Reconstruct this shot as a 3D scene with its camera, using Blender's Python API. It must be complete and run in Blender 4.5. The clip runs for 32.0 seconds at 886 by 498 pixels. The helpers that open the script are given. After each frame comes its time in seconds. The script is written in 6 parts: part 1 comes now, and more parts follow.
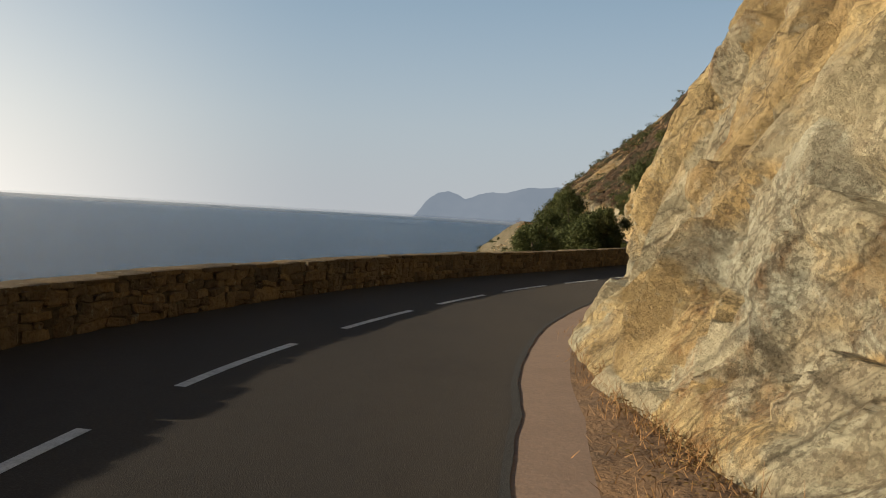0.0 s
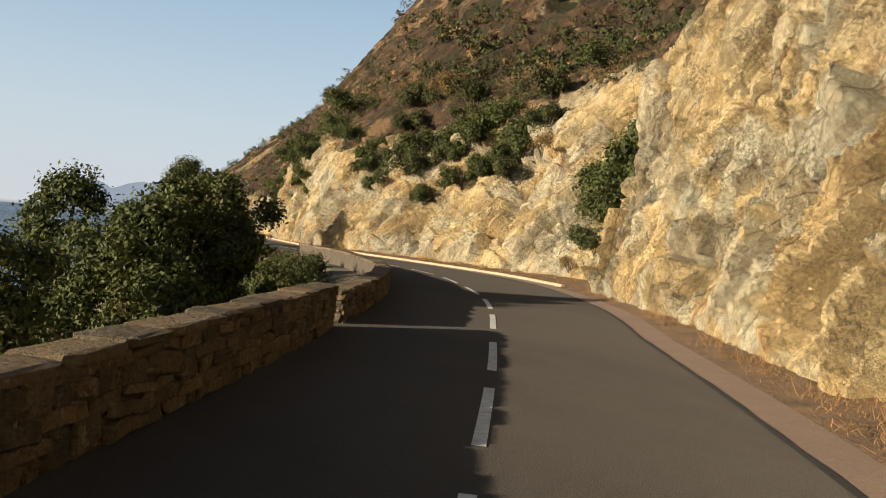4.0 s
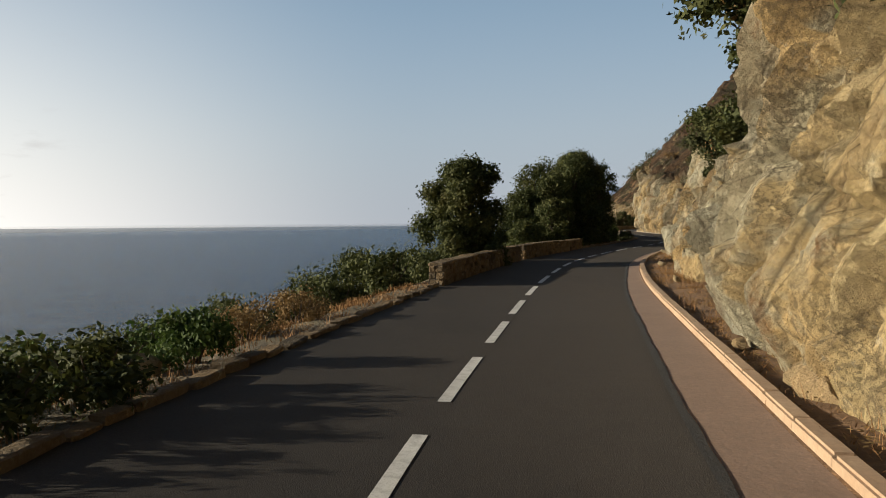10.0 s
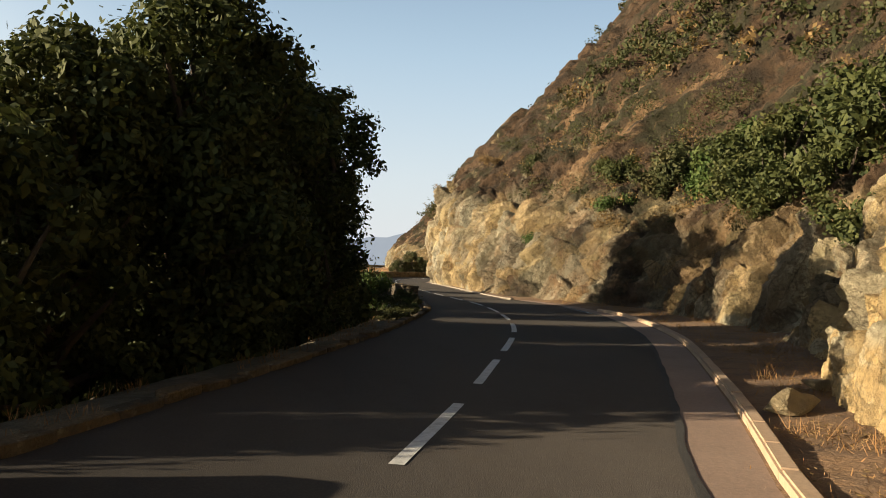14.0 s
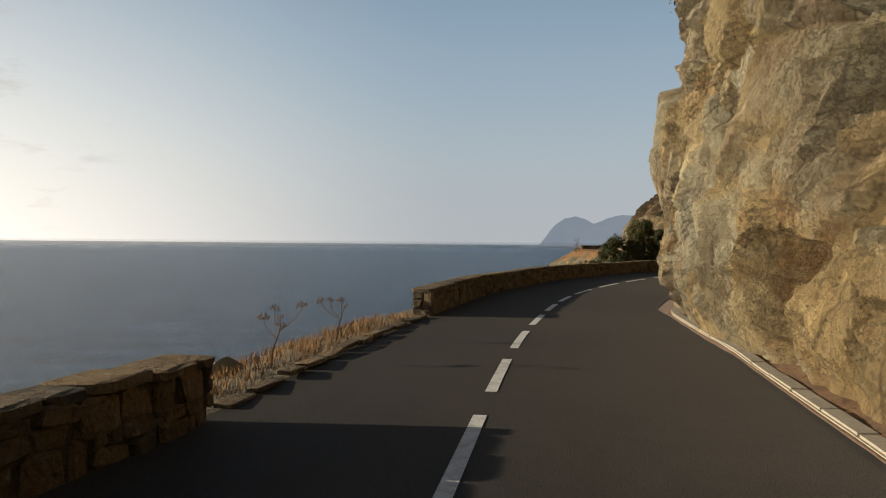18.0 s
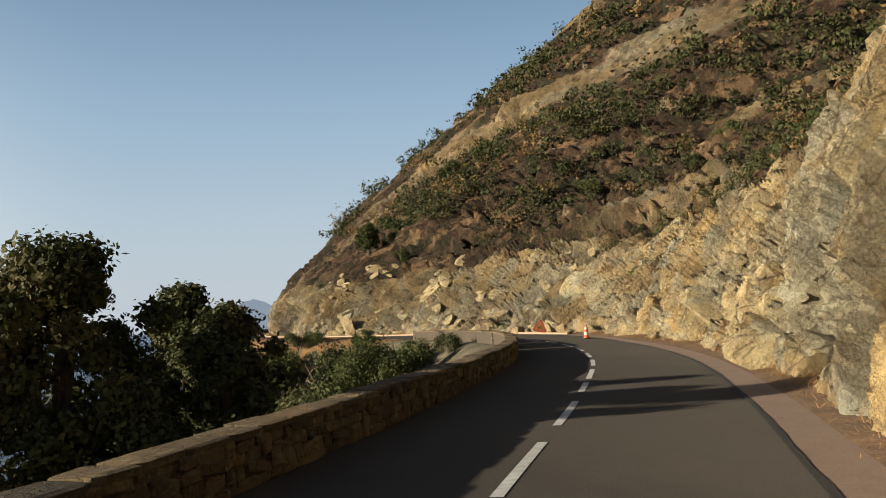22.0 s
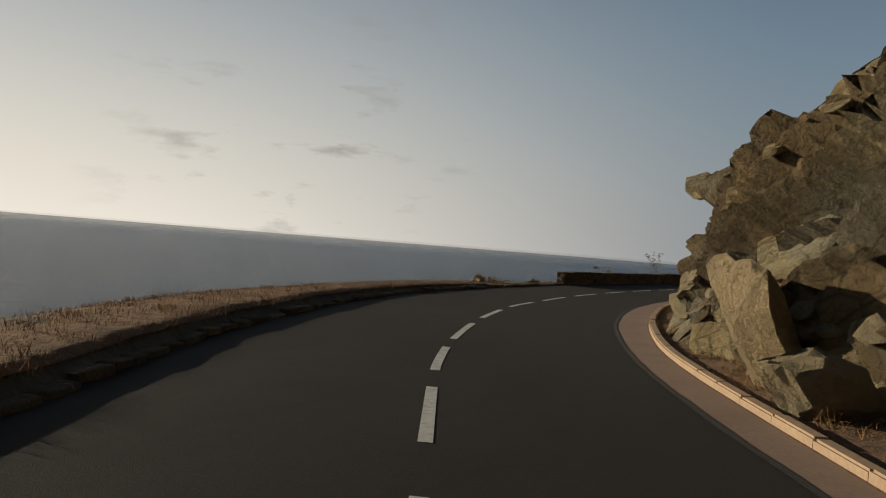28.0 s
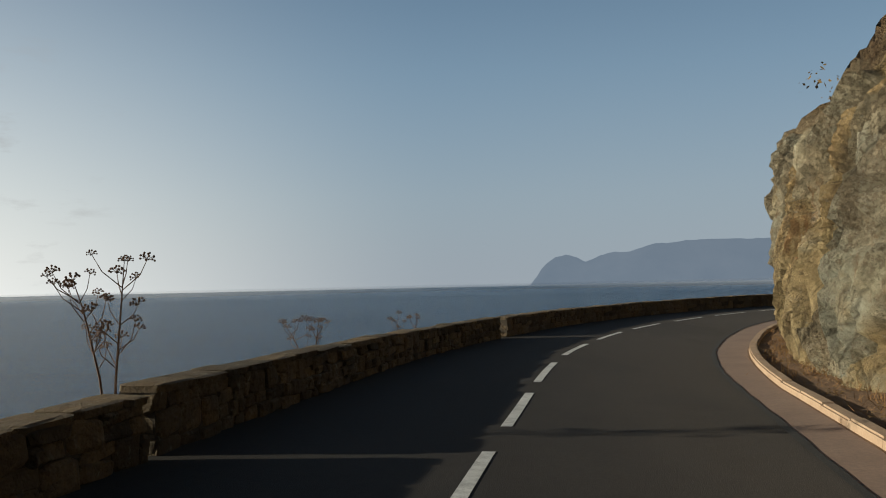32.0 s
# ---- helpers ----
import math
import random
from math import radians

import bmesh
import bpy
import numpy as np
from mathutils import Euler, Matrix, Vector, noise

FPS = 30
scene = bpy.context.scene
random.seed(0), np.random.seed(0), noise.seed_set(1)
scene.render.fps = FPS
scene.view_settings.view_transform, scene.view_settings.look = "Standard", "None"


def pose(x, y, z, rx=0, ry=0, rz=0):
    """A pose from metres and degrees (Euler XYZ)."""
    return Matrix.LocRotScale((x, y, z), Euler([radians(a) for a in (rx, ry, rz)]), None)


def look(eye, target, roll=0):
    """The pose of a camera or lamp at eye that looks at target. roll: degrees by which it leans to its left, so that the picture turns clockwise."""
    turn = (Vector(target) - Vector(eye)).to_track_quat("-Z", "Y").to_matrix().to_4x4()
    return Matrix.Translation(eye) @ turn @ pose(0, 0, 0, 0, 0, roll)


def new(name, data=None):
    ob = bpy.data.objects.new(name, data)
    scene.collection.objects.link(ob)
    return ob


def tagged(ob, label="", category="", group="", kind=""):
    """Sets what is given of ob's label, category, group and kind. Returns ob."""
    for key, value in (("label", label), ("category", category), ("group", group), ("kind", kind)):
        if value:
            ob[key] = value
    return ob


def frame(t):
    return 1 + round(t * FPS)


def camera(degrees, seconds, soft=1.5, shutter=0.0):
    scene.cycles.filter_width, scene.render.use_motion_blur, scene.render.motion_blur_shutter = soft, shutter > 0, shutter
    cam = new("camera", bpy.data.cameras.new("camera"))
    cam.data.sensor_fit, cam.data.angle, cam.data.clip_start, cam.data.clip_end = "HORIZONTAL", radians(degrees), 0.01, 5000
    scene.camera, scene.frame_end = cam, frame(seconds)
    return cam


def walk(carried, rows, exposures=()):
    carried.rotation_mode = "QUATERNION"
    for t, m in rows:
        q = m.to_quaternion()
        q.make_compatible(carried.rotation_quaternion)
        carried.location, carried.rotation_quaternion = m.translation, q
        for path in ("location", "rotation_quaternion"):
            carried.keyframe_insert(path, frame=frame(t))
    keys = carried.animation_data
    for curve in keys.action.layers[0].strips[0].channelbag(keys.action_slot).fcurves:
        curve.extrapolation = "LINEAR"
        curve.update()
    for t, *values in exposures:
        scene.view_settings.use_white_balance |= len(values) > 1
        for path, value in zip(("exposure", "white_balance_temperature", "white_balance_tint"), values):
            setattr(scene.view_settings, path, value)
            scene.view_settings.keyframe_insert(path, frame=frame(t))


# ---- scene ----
cam = camera(55.1, 32.0, soft=1.0, shutter=0.0)
# seconds, x, y, z, heading to the left of +y, pitch, roll
PATH = [
    (0.0, -0.00, 0.00, 1.76, 0.00, -2.39, 3.47),    (0.5, 0.10, 3.19, 1.71, -1.28, -3.30, 4.05),
    (1.0, 0.30, 6.30, 1.71, -3.54, -3.79, 2.29),    (1.5, 0.72, 9.74, 1.67, -7.81, -3.22, 0.41),
    (2.0, 1.19, 13.26, 1.62, -12.92, -3.34, -0.60),    (2.5, 1.99, 16.63, 1.58, -17.33, -2.30, -1.60),
    (3.0, 3.05, 20.27, 1.57, -20.98, -1.57, -1.00),    (3.5, 4.56, 24.30, 1.60, -22.89, -1.24, 1.73),
    (4.0, 6.45, 28.52, 1.65, -22.75, -1.03, 4.96),    (4.5, 8.66, 32.71, 1.68, -20.23, -0.65, 7.05),
    (5.0, 10.96, 36.81, 1.70, -16.42, -0.08, 8.03),    (5.5, 13.13, 41.02, 1.70, -12.42, 0.57, 9.01),
    (6.0, 14.98, 45.27, 1.71, -10.19, 0.69, 9.52),    (6.5, 16.67, 49.85, 1.73, -7.61, 0.75, 8.93),
    (7.0, 17.95, 54.81, 1.71, -3.75, 0.32, 7.72),    (7.5, 18.73, 60.42, 1.74, 1.38, -0.49, 6.85),
    (8.0, 19.03, 65.76, 1.73, 5.16, -0.57, 5.58),    (8.5, 18.92, 70.99, 1.72, 7.79, -2.23, 4.02),
    (9.0, 18.72, 76.40, 1.69, 8.18, -4.81, 3.85),    (9.5, 18.37, 81.78, 1.64, 8.29, -3.07, 1.21),
    (10.0, 18.08, 87.31, 1.59, 6.06, -1.93, -0.46),    (10.5, 18.13, 92.90, 1.51, 3.42, -2.20, -0.15),
    (11.0, 18.37, 98.44, 1.48, 2.73, -1.05, -0.33),    (11.5, 18.70, 103.86, 1.40, 0.60, -0.96, -0.48),
    (12.0, 19.27, 109.09, 1.36, -2.62, -1.91, 0.25),    (12.5, 19.98, 114.12, 1.38, -4.98, -0.41, 0.66),
    (13.0, 20.82, 119.08, 1.37, -5.96, 0.74, 0.62),    (13.5, 21.79, 123.60, 1.40, -7.23, 0.91, 1.04),
    (14.0, 22.98, 128.64, 1.47, -7.61, 1.05, 2.64),    (14.5, 24.44, 134.39, 1.60, -6.42, 0.97, 5.50),
    (15.0, 25.92, 140.42, 1.70, -3.89, 0.45, 7.93),    (15.5, 27.17, 146.29, 1.71, -0.29, -0.74, 8.29),
    (16.0, 28.16, 151.93, 1.66, 3.77, -2.33, 7.04),    (16.5, 28.82, 157.56, 1.59, 5.97, -2.85, 5.97),
    (17.0, 29.09, 163.28, 1.56, 7.87, -2.69, 5.17),    (17.5, 28.95, 168.85, 1.56, 8.82, -1.62, 2.81),
    (18.0, 28.73, 174.58, 1.54, 9.06, -0.68, 0.52),    (18.5, 28.58, 180.18, 1.49, 8.98, -0.55, -1.25),
    (19.0, 28.46, 185.40, 1.44, 7.54, -0.18, -3.62),    (19.5, 28.64, 190.16, 1.40, 4.75, -0.00, -5.08),
    (20.0, 29.20, 194.96, 1.36, 0.81, 0.15, -6.66),    (20.5, 30.08, 200.05, 1.26, -3.94, 0.59, -6.96),
    (21.0, 31.42, 205.48, 1.29, -8.71, 0.93, -6.14),    (21.5, 33.22, 210.89, 1.44, -11.96, 3.06, -5.29),
    (22.0, 35.23, 215.94, 1.53, -12.38, 4.41, -2.74),    (22.5, 37.44, 220.89, 1.56, -11.32, 3.95, 0.61),
    (23.0, 39.73, 225.84, 1.56, -10.62, 2.57, 3.39),    (23.5, 41.99, 230.79, 1.58, -7.86, 2.60, 4.86),
    (24.0, 44.04, 235.81, 1.55, -4.55, 1.96, 5.22),    (24.5, 45.81, 240.99, 1.50, -1.23, 0.66, 4.97),
    (25.0, 47.28, 246.10, 1.49, 2.42, -0.41, 5.27),    (25.5, 48.14, 251.15, 1.55, 6.64, -1.07, 6.32),
    (26.0, 48.44, 256.30, 1.60, 11.32, -1.43, 7.58),    (26.5, 48.21, 261.67, 1.60, 16.32, -1.56, 8.50),
    (27.0, 47.73, 267.20, 1.55, 21.46, -1.62, 9.08),    (27.5, 46.58, 272.72, 1.51, 27.00, -1.07, 8.53),
    (28.0, 44.80, 278.10, 1.54, 31.72, -0.54, 4.49),    (28.5, 42.62, 283.08, 1.61, 32.87, 0.22, -1.00),
    (29.0, 40.40, 287.99, 1.62, 31.88, 1.37, -5.93),    (29.5, 38.24, 293.09, 1.58, 29.62, 1.89, -9.17),
    (30.0, 36.33, 298.58, 1.48, 25.69, 1.90, -10.58),    (30.5, 34.88, 304.20, 1.42, 19.71, 1.57, -8.33),
    (31.0, 33.88, 309.93, 1.42, 14.84, 2.05, -5.19),    (31.5, 33.35, 315.59, 1.46, 11.16, 2.23, -2.75),
    (32.0, 33.17, 321.17, 1.49, 8.54, 2.22, -1.27),
]


def ride(x, y, z, yaw, pitch, roll):
    return pose(x, y, z, 90 + pitch, 0, yaw) @ pose(0, 0, 0, 0, 0, roll)


walk(cam, [(r[0], ride(*r[1:])) for r in PATH],
     exposures=((0.0, 0.78, 6500, 10.0), (1.5, 0.9, 6490, 10.0), (4.0, 1.2, 6475, 10.0), (7.2, 1.1, 6455, 10.0), (8.0, 0.82, 6450, 10.0), (9.0, 0.95, 6250, 10.0), (9.8, 0.72, 6230, 10.0), (10.8, 0.8, 6205, 10.0), (12.0, 1.0, 6315, 9.2), (13.0, 0.95, 6650, 10.0), (15.0, 1.95, 6850, 11.0), (15.5, 1.95, 6812, 11.0), (16.0, 1.7, 6775, 11.0), (16.6, 1.15, 6730, 11.0), (18.0, 0.7, 6500, 10.0), (20.0, 0.76, 6300, 9.0), (20.9, 0.9, 6277, 9.0), (22.0, 1.0, 6250, 9.0), (23.0, 0.98, 6350, 9.5), (26.0, 0.8, 6483, 10.0), (27.0, 0.4, 6500, 10.0), (28.2, -0.12, 6450, 9.0), (30.0, -0.2, 6050, 6.0), (31.2, 0.2, 5840, 5.4), (32.0, 0.35, 5950, 5.5)))

# ---- sky, sun ----
SUN_EL, SUN_AZ = 12.5, 185.0
world = bpy.data.worlds.new("evening_sky")
scene.world = world
world.use_nodes = True
wn = world.node_tree
sky = wn.nodes.new("ShaderNodeTexSky")
sky.sky_type = "NISHITA"
sky.sun_disc = False
sky.sun_elevation = radians(SUN_EL)
sky.sun_rotation = radians(90 - SUN_AZ)
sky.altitude = 60
sky.air_density, sky.dust_density, sky.ozone_density = 1.0, 1.3, 1.6


def sky_node(kind, *links, **values):
    n = wn.nodes.new(kind)
    for k, v in values.items():
        n.inputs[k].default_value = v
    for out, i in links:
        wn.links.new(out, n.inputs[i])
    return n


thin = sky_node("ShaderNodeHueSaturation", (sky.outputs[0], 4), Saturation=1.0, Value=0.72)
# a few small clouds low over the sea
ray = wn.nodes.new("ShaderNodeTexCoord").outputs["Generated"]
axis = sky_node("ShaderNodeSeparateXYZ", (ray, 0))
# evening haze: pale at the horizon, warmer towards the sun, fading to the clear sky higher up
veil = sky_node("ShaderNodeValToRGB", (axis.outputs[2], 0))
for i, (at, c) in enumerate(((0.0, (0.61, 0.645, 0.68, 1)), (0.10, (0.61, 0.70, 0.775, 1)), (0.24, (0.53, 0.71, 0.88, 1)), (0.45, (0.41, 0.63, 0.89, 1)))):
    stop = veil.color_ramp.elements[i] if i < 2 else veil.color_ramp.elements.new(at)
    stop.position, stop.color = at, c
sunward = sky_node("ShaderNodeMapRange", (axis.outputs[0], 0))
sunward.inputs[1].default_value, sunward.inputs[2].default_value = -0.12, -0.9
sunward.interpolation_type = "SMOOTHSTEP"
low = sky_node("ShaderNodeMapRange", (axis.outputs[2], 0))
low.inputs[1].default_value, low.inputs[2].default_value = 0.62, 0.0
warm_part = wn.nodes.new("ShaderNodeMath")
warm_part.operation = "MULTIPLY"
wn.links.new(sunward.outputs[0], warm_part.inputs[0])
wn.links.new(low.outputs[0], warm_part.inputs[1])
warmed = wn.nodes.new("ShaderNodeMix")
warmed.data_type = "RGBA"
wn.links.new(warm_part.outputs[0], warmed.inputs[0])
wn.links.new(veil.outputs[0], warmed.inputs[6])
warmed.inputs[7].default_value = (2.0, 1.85, 1.62, 1.0)
gain = wn.nodes.new("ShaderNodeVectorMath")
gain.operation = "SCALE"
wn.links.new(warmed.outputs[2], gain.inputs[0])
gain.inputs["Scale"].default_value = 7.0
depth = sky_node("ShaderNodeMapRange", (axis.outputs[2], 0))
depth.inputs[1].default_value, depth.inputs[2].default_value, depth.inputs[3].default_value, depth.inputs[4].default_value = 0.0, 0.55, 0.97, 0.0
haze = wn.nodes.new("ShaderNodeMix")
haze.data_type = "RGBA"
wn.links.new(depth.outputs[0], haze.inputs[0])
wn.links.new(thin.outputs[0], haze.inputs[6])
wn.links.new(gain.outputs[0], haze.inputs[7])
flat_map = sky_node("ShaderNodeMapping", (ray, 0))
flat_map.inputs["Scale"].default_value = (1.0, 1.0, 3.4)
puffs = sky_node("ShaderNodeTexNoise", (flat_map.outputs[0], 0), Scale=8.0, Detail=7.0, Roughness=0.62)
near = wn.nodes.new("ShaderNodeVectorMath")
near.operation = "DISTANCE"
wn.links.new(ray, near.inputs[0])
near.inputs[1].default_value = (-0.66, 0.74, 0.085)
patch = sky_node("ShaderNodeMapRange", (near.outputs["Value"], 0))
patch.inputs[1].default_value, patch.inputs[2].default_value = 0.26, 0.08
body = sky_node("ShaderNodeMapRange", (puffs.outputs["Fac"], 0))
body.inputs[1].default_value, body.inputs[2].default_value = 0.57, 0.8
cover = wn.nodes.new("ShaderNodeMath")
cover.operation = "MULTIPLY"
wn.links.new(patch.outputs[0], cover.inputs[0])
wn.links.new(body.outputs[0], cover.inputs[1])
cloudy = wn.nodes.new("ShaderNodeMix")
cloudy.data_type = "RGBA"
wn.links.new(cover.outputs[0], cloudy.inputs[0])
wn.links.new(haze.outputs[2], cloudy.inputs[6])
cloudy.inputs[7].default_value = (4.6, 4.2, 3.9, 1.0)
# the clear evening sky is deeper overhead
zenith = sky_node("ShaderNodeMapRange", (axis.outputs[2], 0))
zenith.inputs[1].default_value, zenith.inputs[2].default_value, zenith.inputs[3].default_value, zenith.inputs[4].default_value = 0.4, 0.9, 1.0, 0.45
deeper = wn.nodes.new("ShaderNodeVectorMath")
deeper.operation = "SCALE"
wn.links.new(cloudy.outputs[2], deeper.inputs[0])
wn.links.new(zenith.outputs[0], deeper.inputs["Scale"])
wn.links.new(deeper.outputs[0], wn.nodes["Background"].inputs[0])
wn.nodes["Background"].inputs[1].default_value = 0.066
sun = new("sun", bpy.data.lights.new("sun", "SUN"))
sun.data.energy, sun.data.angle, sun.data.color = 5.0, radians(0.55), (1.0, 0.85, 0.62)
az = radians(SUN_AZ)
sun.matrix_world = look((math.cos(az) * 60, math.sin(az) * 60 + 160, 60 * math.tan(radians(SUN_EL))), (0, 160, 0))


# ---- materials ----
def rgb(*c):
    return (*c, 1.0)


class Mat:
    """A small builder for procedural materials."""

    def __init__(self, name, rough=0.8, metal=0.0):
        self.m = bpy.data.materials.new(name)
        self.m.use_nodes = True
        self.t = self.m.node_tree
        self.b = self.t.nodes["Principled BSDF"]
        self.b.inputs["Roughness"].default_value = rough
        self.b.inputs["Metallic"].default_value = metal
        self.pos = self.node("ShaderNodeNewGeometry").outputs["Position"]
        self.obj = None

    def node(self, kind, **kw):
        n = self.t.nodes.new(kind)
        for k, v in kw.items():
            n.inputs[k].default_value = v
        return n

    def link(self, a, b):
        self.t.links.new(a, b)

    def stretched(self, sx, sy, sz, rx=0, ry=0, rz=0, local=False):
        n = self.node("ShaderNodeMapping")
        n.vector_type = "TEXTURE"
        n.inputs["Scale"].default_value = (1 / sx, 1 / sy, 1 / sz)
        n.inputs["Rotation"].default_value = (radians(rx), radians(ry), radians(rz))
        src = self.node("ShaderNodeTexCoord").outputs["Object"] if local else self.pos
        self.link(src, n.inputs["Vector"])
        return n.outputs[0]

    def noise(self, scale, detail=5, rough=0.55, vec=None, lo=0.3, hi=0.7, distort=0.0):
        n = self.node("ShaderNodeTexNoise", Scale=scale, Detail=detail, Roughness=rough, Distortion=distort)
        self.link(vec if vec is not None else self.pos, n.inputs["Vector"])
        r = self.node("ShaderNodeMapRange")
        r.inputs[1].default_value, r.inputs[2].default_value = lo, hi
        self.link(n.outputs["Fac"], r.inputs[0])
        return r.outputs[0]

    def cells(self, scale, vec=None, feature="DISTANCE_TO_EDGE", lo=0.0, hi=0.06):
        n = self.node("ShaderNodeTexVoronoi", Scale=scale)
        n.feature = feature
        self.link(vec if vec is not None else self.pos, n.inputs["Vector"])
        r = self.node("ShaderNodeMapRange")
        r.inputs[1].default_value, r.inputs[2].default_value = lo, hi
        self.link(n.outputs["Distance"], r.inputs[0])
        return r.outputs[0]

    def mix(self, fac, a, b, mode="MIX"):
        n = self.t.nodes.new("ShaderNodeMix")
        n.data_type, n.blend_type = "RGBA", mode
        if isinstance(fac, (int, float)):
            n.inputs[0].default_value = fac
        else:
            self.link(fac, n.inputs[0])
        for v, i in ((a, 6), (b, 7)):
            if isinstance(v, tuple):
                n.inputs[i].default_value = rgb(*v)
            else:
                self.link(v, n.inputs[i])
        return n.outputs[2]

    def math(self, op, a, b=0.0):
        n = self.t.nodes.new("ShaderNodeMath")
        n.operation = op
        for v, i in ((a, 0), (b, 1)):
            if isinstance(v, (int, float)):
                n.inputs[i].default_value = v
            else:
                self.link(v, n.inputs[i])
        return n.outputs[0]

    def random(self, island=False):
        if island:
            return self.node("ShaderNodeNewGeometry").outputs["Random Per Island"]
        return self.node("ShaderNodeObjectInfo").outputs["Random"]

    def height(self, lo, hi):
        s = self.node("ShaderNodeSeparateXYZ")
        self.link(self.pos, s.inputs[0])
        r = self.node("ShaderNodeMapRange")
        r.inputs[1].default_value, r.inputs[2].default_value = lo, hi
        self.link(s.outputs[2], r.inputs[0])
        return r.outputs[0]

    def color(self, c):
        if isinstance(c, tuple):
            self.b.inputs["Base Color"].default_value = rgb(*c)
        else:
            self.link(c, self.b.inputs["Base Color"])
        return self

    def bump(self, *layers, strength=0.6):
        prev = None
        for h, d in layers:
            n = self.node("ShaderNodeBump", Strength=strength, Distance=d)
            self.link(h, n.inputs["Height"])
            if prev is not None:
                self.link(prev, n.inputs["Normal"])
            prev = n.outputs[0]
        self.link(prev, self.b.inputs["Normal"])
        return self


def rock_material(name):
    k = Mat(name, 0.9)
    k.b.inputs["Specular IOR Level"].default_value = 0.25
    k.b.inputs["Diffuse Roughness"].default_value = 0.6

    def value(attribute):
        n = k.node("ShaderNodeAttribute")
        n.attribute_name = attribute
        return n.outputs["Fac"]

    def step(v, lo, hi):
        r = k.node("ShaderNodeMapRange")
        r.inputs[1].default_value, r.inputs[2].default_value = lo, hi
        k.link(v, r.inputs[0])
        return r.outputs[0]

    slab, chip = value("slab"), value("chip")
    strata = k.stretched(0.7, 0.4, 1.35, 130, 0, 12)
    warp = k.node("ShaderNodeTexNoise", Scale=0.9, Detail=4.0)
    k.link(k.pos, warp.inputs["Vector"])
    add = k.t.nodes.new("ShaderNodeVectorMath")
    add.operation = "MULTIPLY_ADD"
    k.link(warp.outputs["Color"], add.inputs[0])
    add.inputs[1].default_value = (0.16, 0.16, 0.16)
    k.link(strata, add.inputs[2])
    cream, ochre, grey, rusty = (0.68, 0.575, 0.33), (0.63, 0.40, 0.15), (0.53, 0.55, 0.45), (0.30, 0.14, 0.045)
    # each slab has its own tint; stains run over them
    zone = k.noise(0.2, 6, 0.66, lo=0.38, hi=0.62)
    c = k.mix(k.math("MULTIPLY", k.math("ADD", zone, k.math("ADD", slab, chip)), 0.33), cream, ochre)
    c = k.mix(k.math("MULTIPLY", step(k.math("ADD", k.math("MULTIPLY", chip, 0.5), slab), 0.86, 0.95), 0.6), c, grey)
    pale = k.noise(0.24, 6, 0.66, vec=k.stretched(1.0, 1.0, 1.6), lo=0.5, hi=0.56)
    low = k.math("SUBTRACT", 1.0, k.math("MULTIPLY", k.height(1.0, 6.0), 0.6))
    c = k.mix(k.math("MULTIPLY", k.math("MULTIPLY", pale, low), 0.65), c, grey)
    rust = k.noise(0.5, 8, 0.74, vec=k.stretched(1.3, 1.0, 0.5), lo=0.57, hi=0.64)
    c = k.mix(k.math("MULTIPLY", rust, 0.75), c, rusty)
    brown = k.noise(0.7, 8, 0.76, vec=strata, lo=0.54, hi=0.63)
    c = k.mix(k.math("MULTIPLY", brown, 0.45), c, (0.2, 0.125, 0.065))
    for scale, much in ((1.3, 0.34), (3.4, 0.34)):
        v = k.node("ShaderNodeTexVoronoi", Scale=scale)
        k.link(add.outputs[0], v.inputs["Vector"])
        sep = k.node("ShaderNodeSeparateColor")
        k.link(v.outputs["Color"], sep.inputs[0])
        c = k.mix(k.math("MULTIPLY", step(sep.outputs[2], 0.35, 1.0), much), c, (0.26, 0.17, 0.08))
    fine = k.noise(7.0, 8, 0.7, lo=0.36, hi=0.68)
    c = k.mix(k.math("MULTIPLY", fine, 0.34), c, (0.15, 0.105, 0.055))
    # crusty grey-brown lichen in speckled colonies
    colony = k.noise(0.55, 6, 0.68, lo=0.44, hi=0.56)
    speck = k.noise(15.0, 6, 0.74, lo=0.49, hi=0.54)
    c = k.mix(k.math("MULTIPLY", k.math("MULTIPLY", speck, colony), 0.6), c, (0.14, 0.11, 0.07))
    white = k.noise(6.0, 6, 0.72, lo=0.6, hi=0.66)
    c = k.mix(k.math("MULTIPLY", white, 0.3), c, (0.6, 0.58, 0.48))
    # thin cracks along the strata, at three sizes
    lines = []
    for scale, w in ((0.42, 0.016), (1.1, 0.026), (3.2, 0.045)):
        lines.append(k.cells(scale, vec=add.outputs[0], lo=0.0, hi=w))
    open_ = k.math("MULTIPLY", k.math("MULTIPLY", lines[0], k.math("ADD", k.math("MULTIPLY", lines[1], 0.8), 0.2)), k.math("ADD", k.math("MULTIPLY", lines[2], 0.45), 0.55))
    some = k.noise(0.6, 5, 0.62, lo=0.4, hi=0.54)
    cut = k.math("MULTIPLY", k.math("SUBTRACT", 1.0, open_), some)
    c = k.mix(k.math("MULTIPLY", cut, 0.62), c, (0.045, 0.03, 0.018))
    # the old hillside above the cut: brown, lichened rock and earth
    up = value("weathering")
    rock_up = k.mix(k.noise(0.9, 8, 0.75, vec=strata, lo=0.4, hi=0.6), (0.026, 0.019, 0.012), (0.11, 0.066, 0.036))
    rock_up = k.mix(k.noise(0.33, 6, 0.68, lo=0.5, hi=0.57), rock_up, (0.035, 0.033, 0.016))
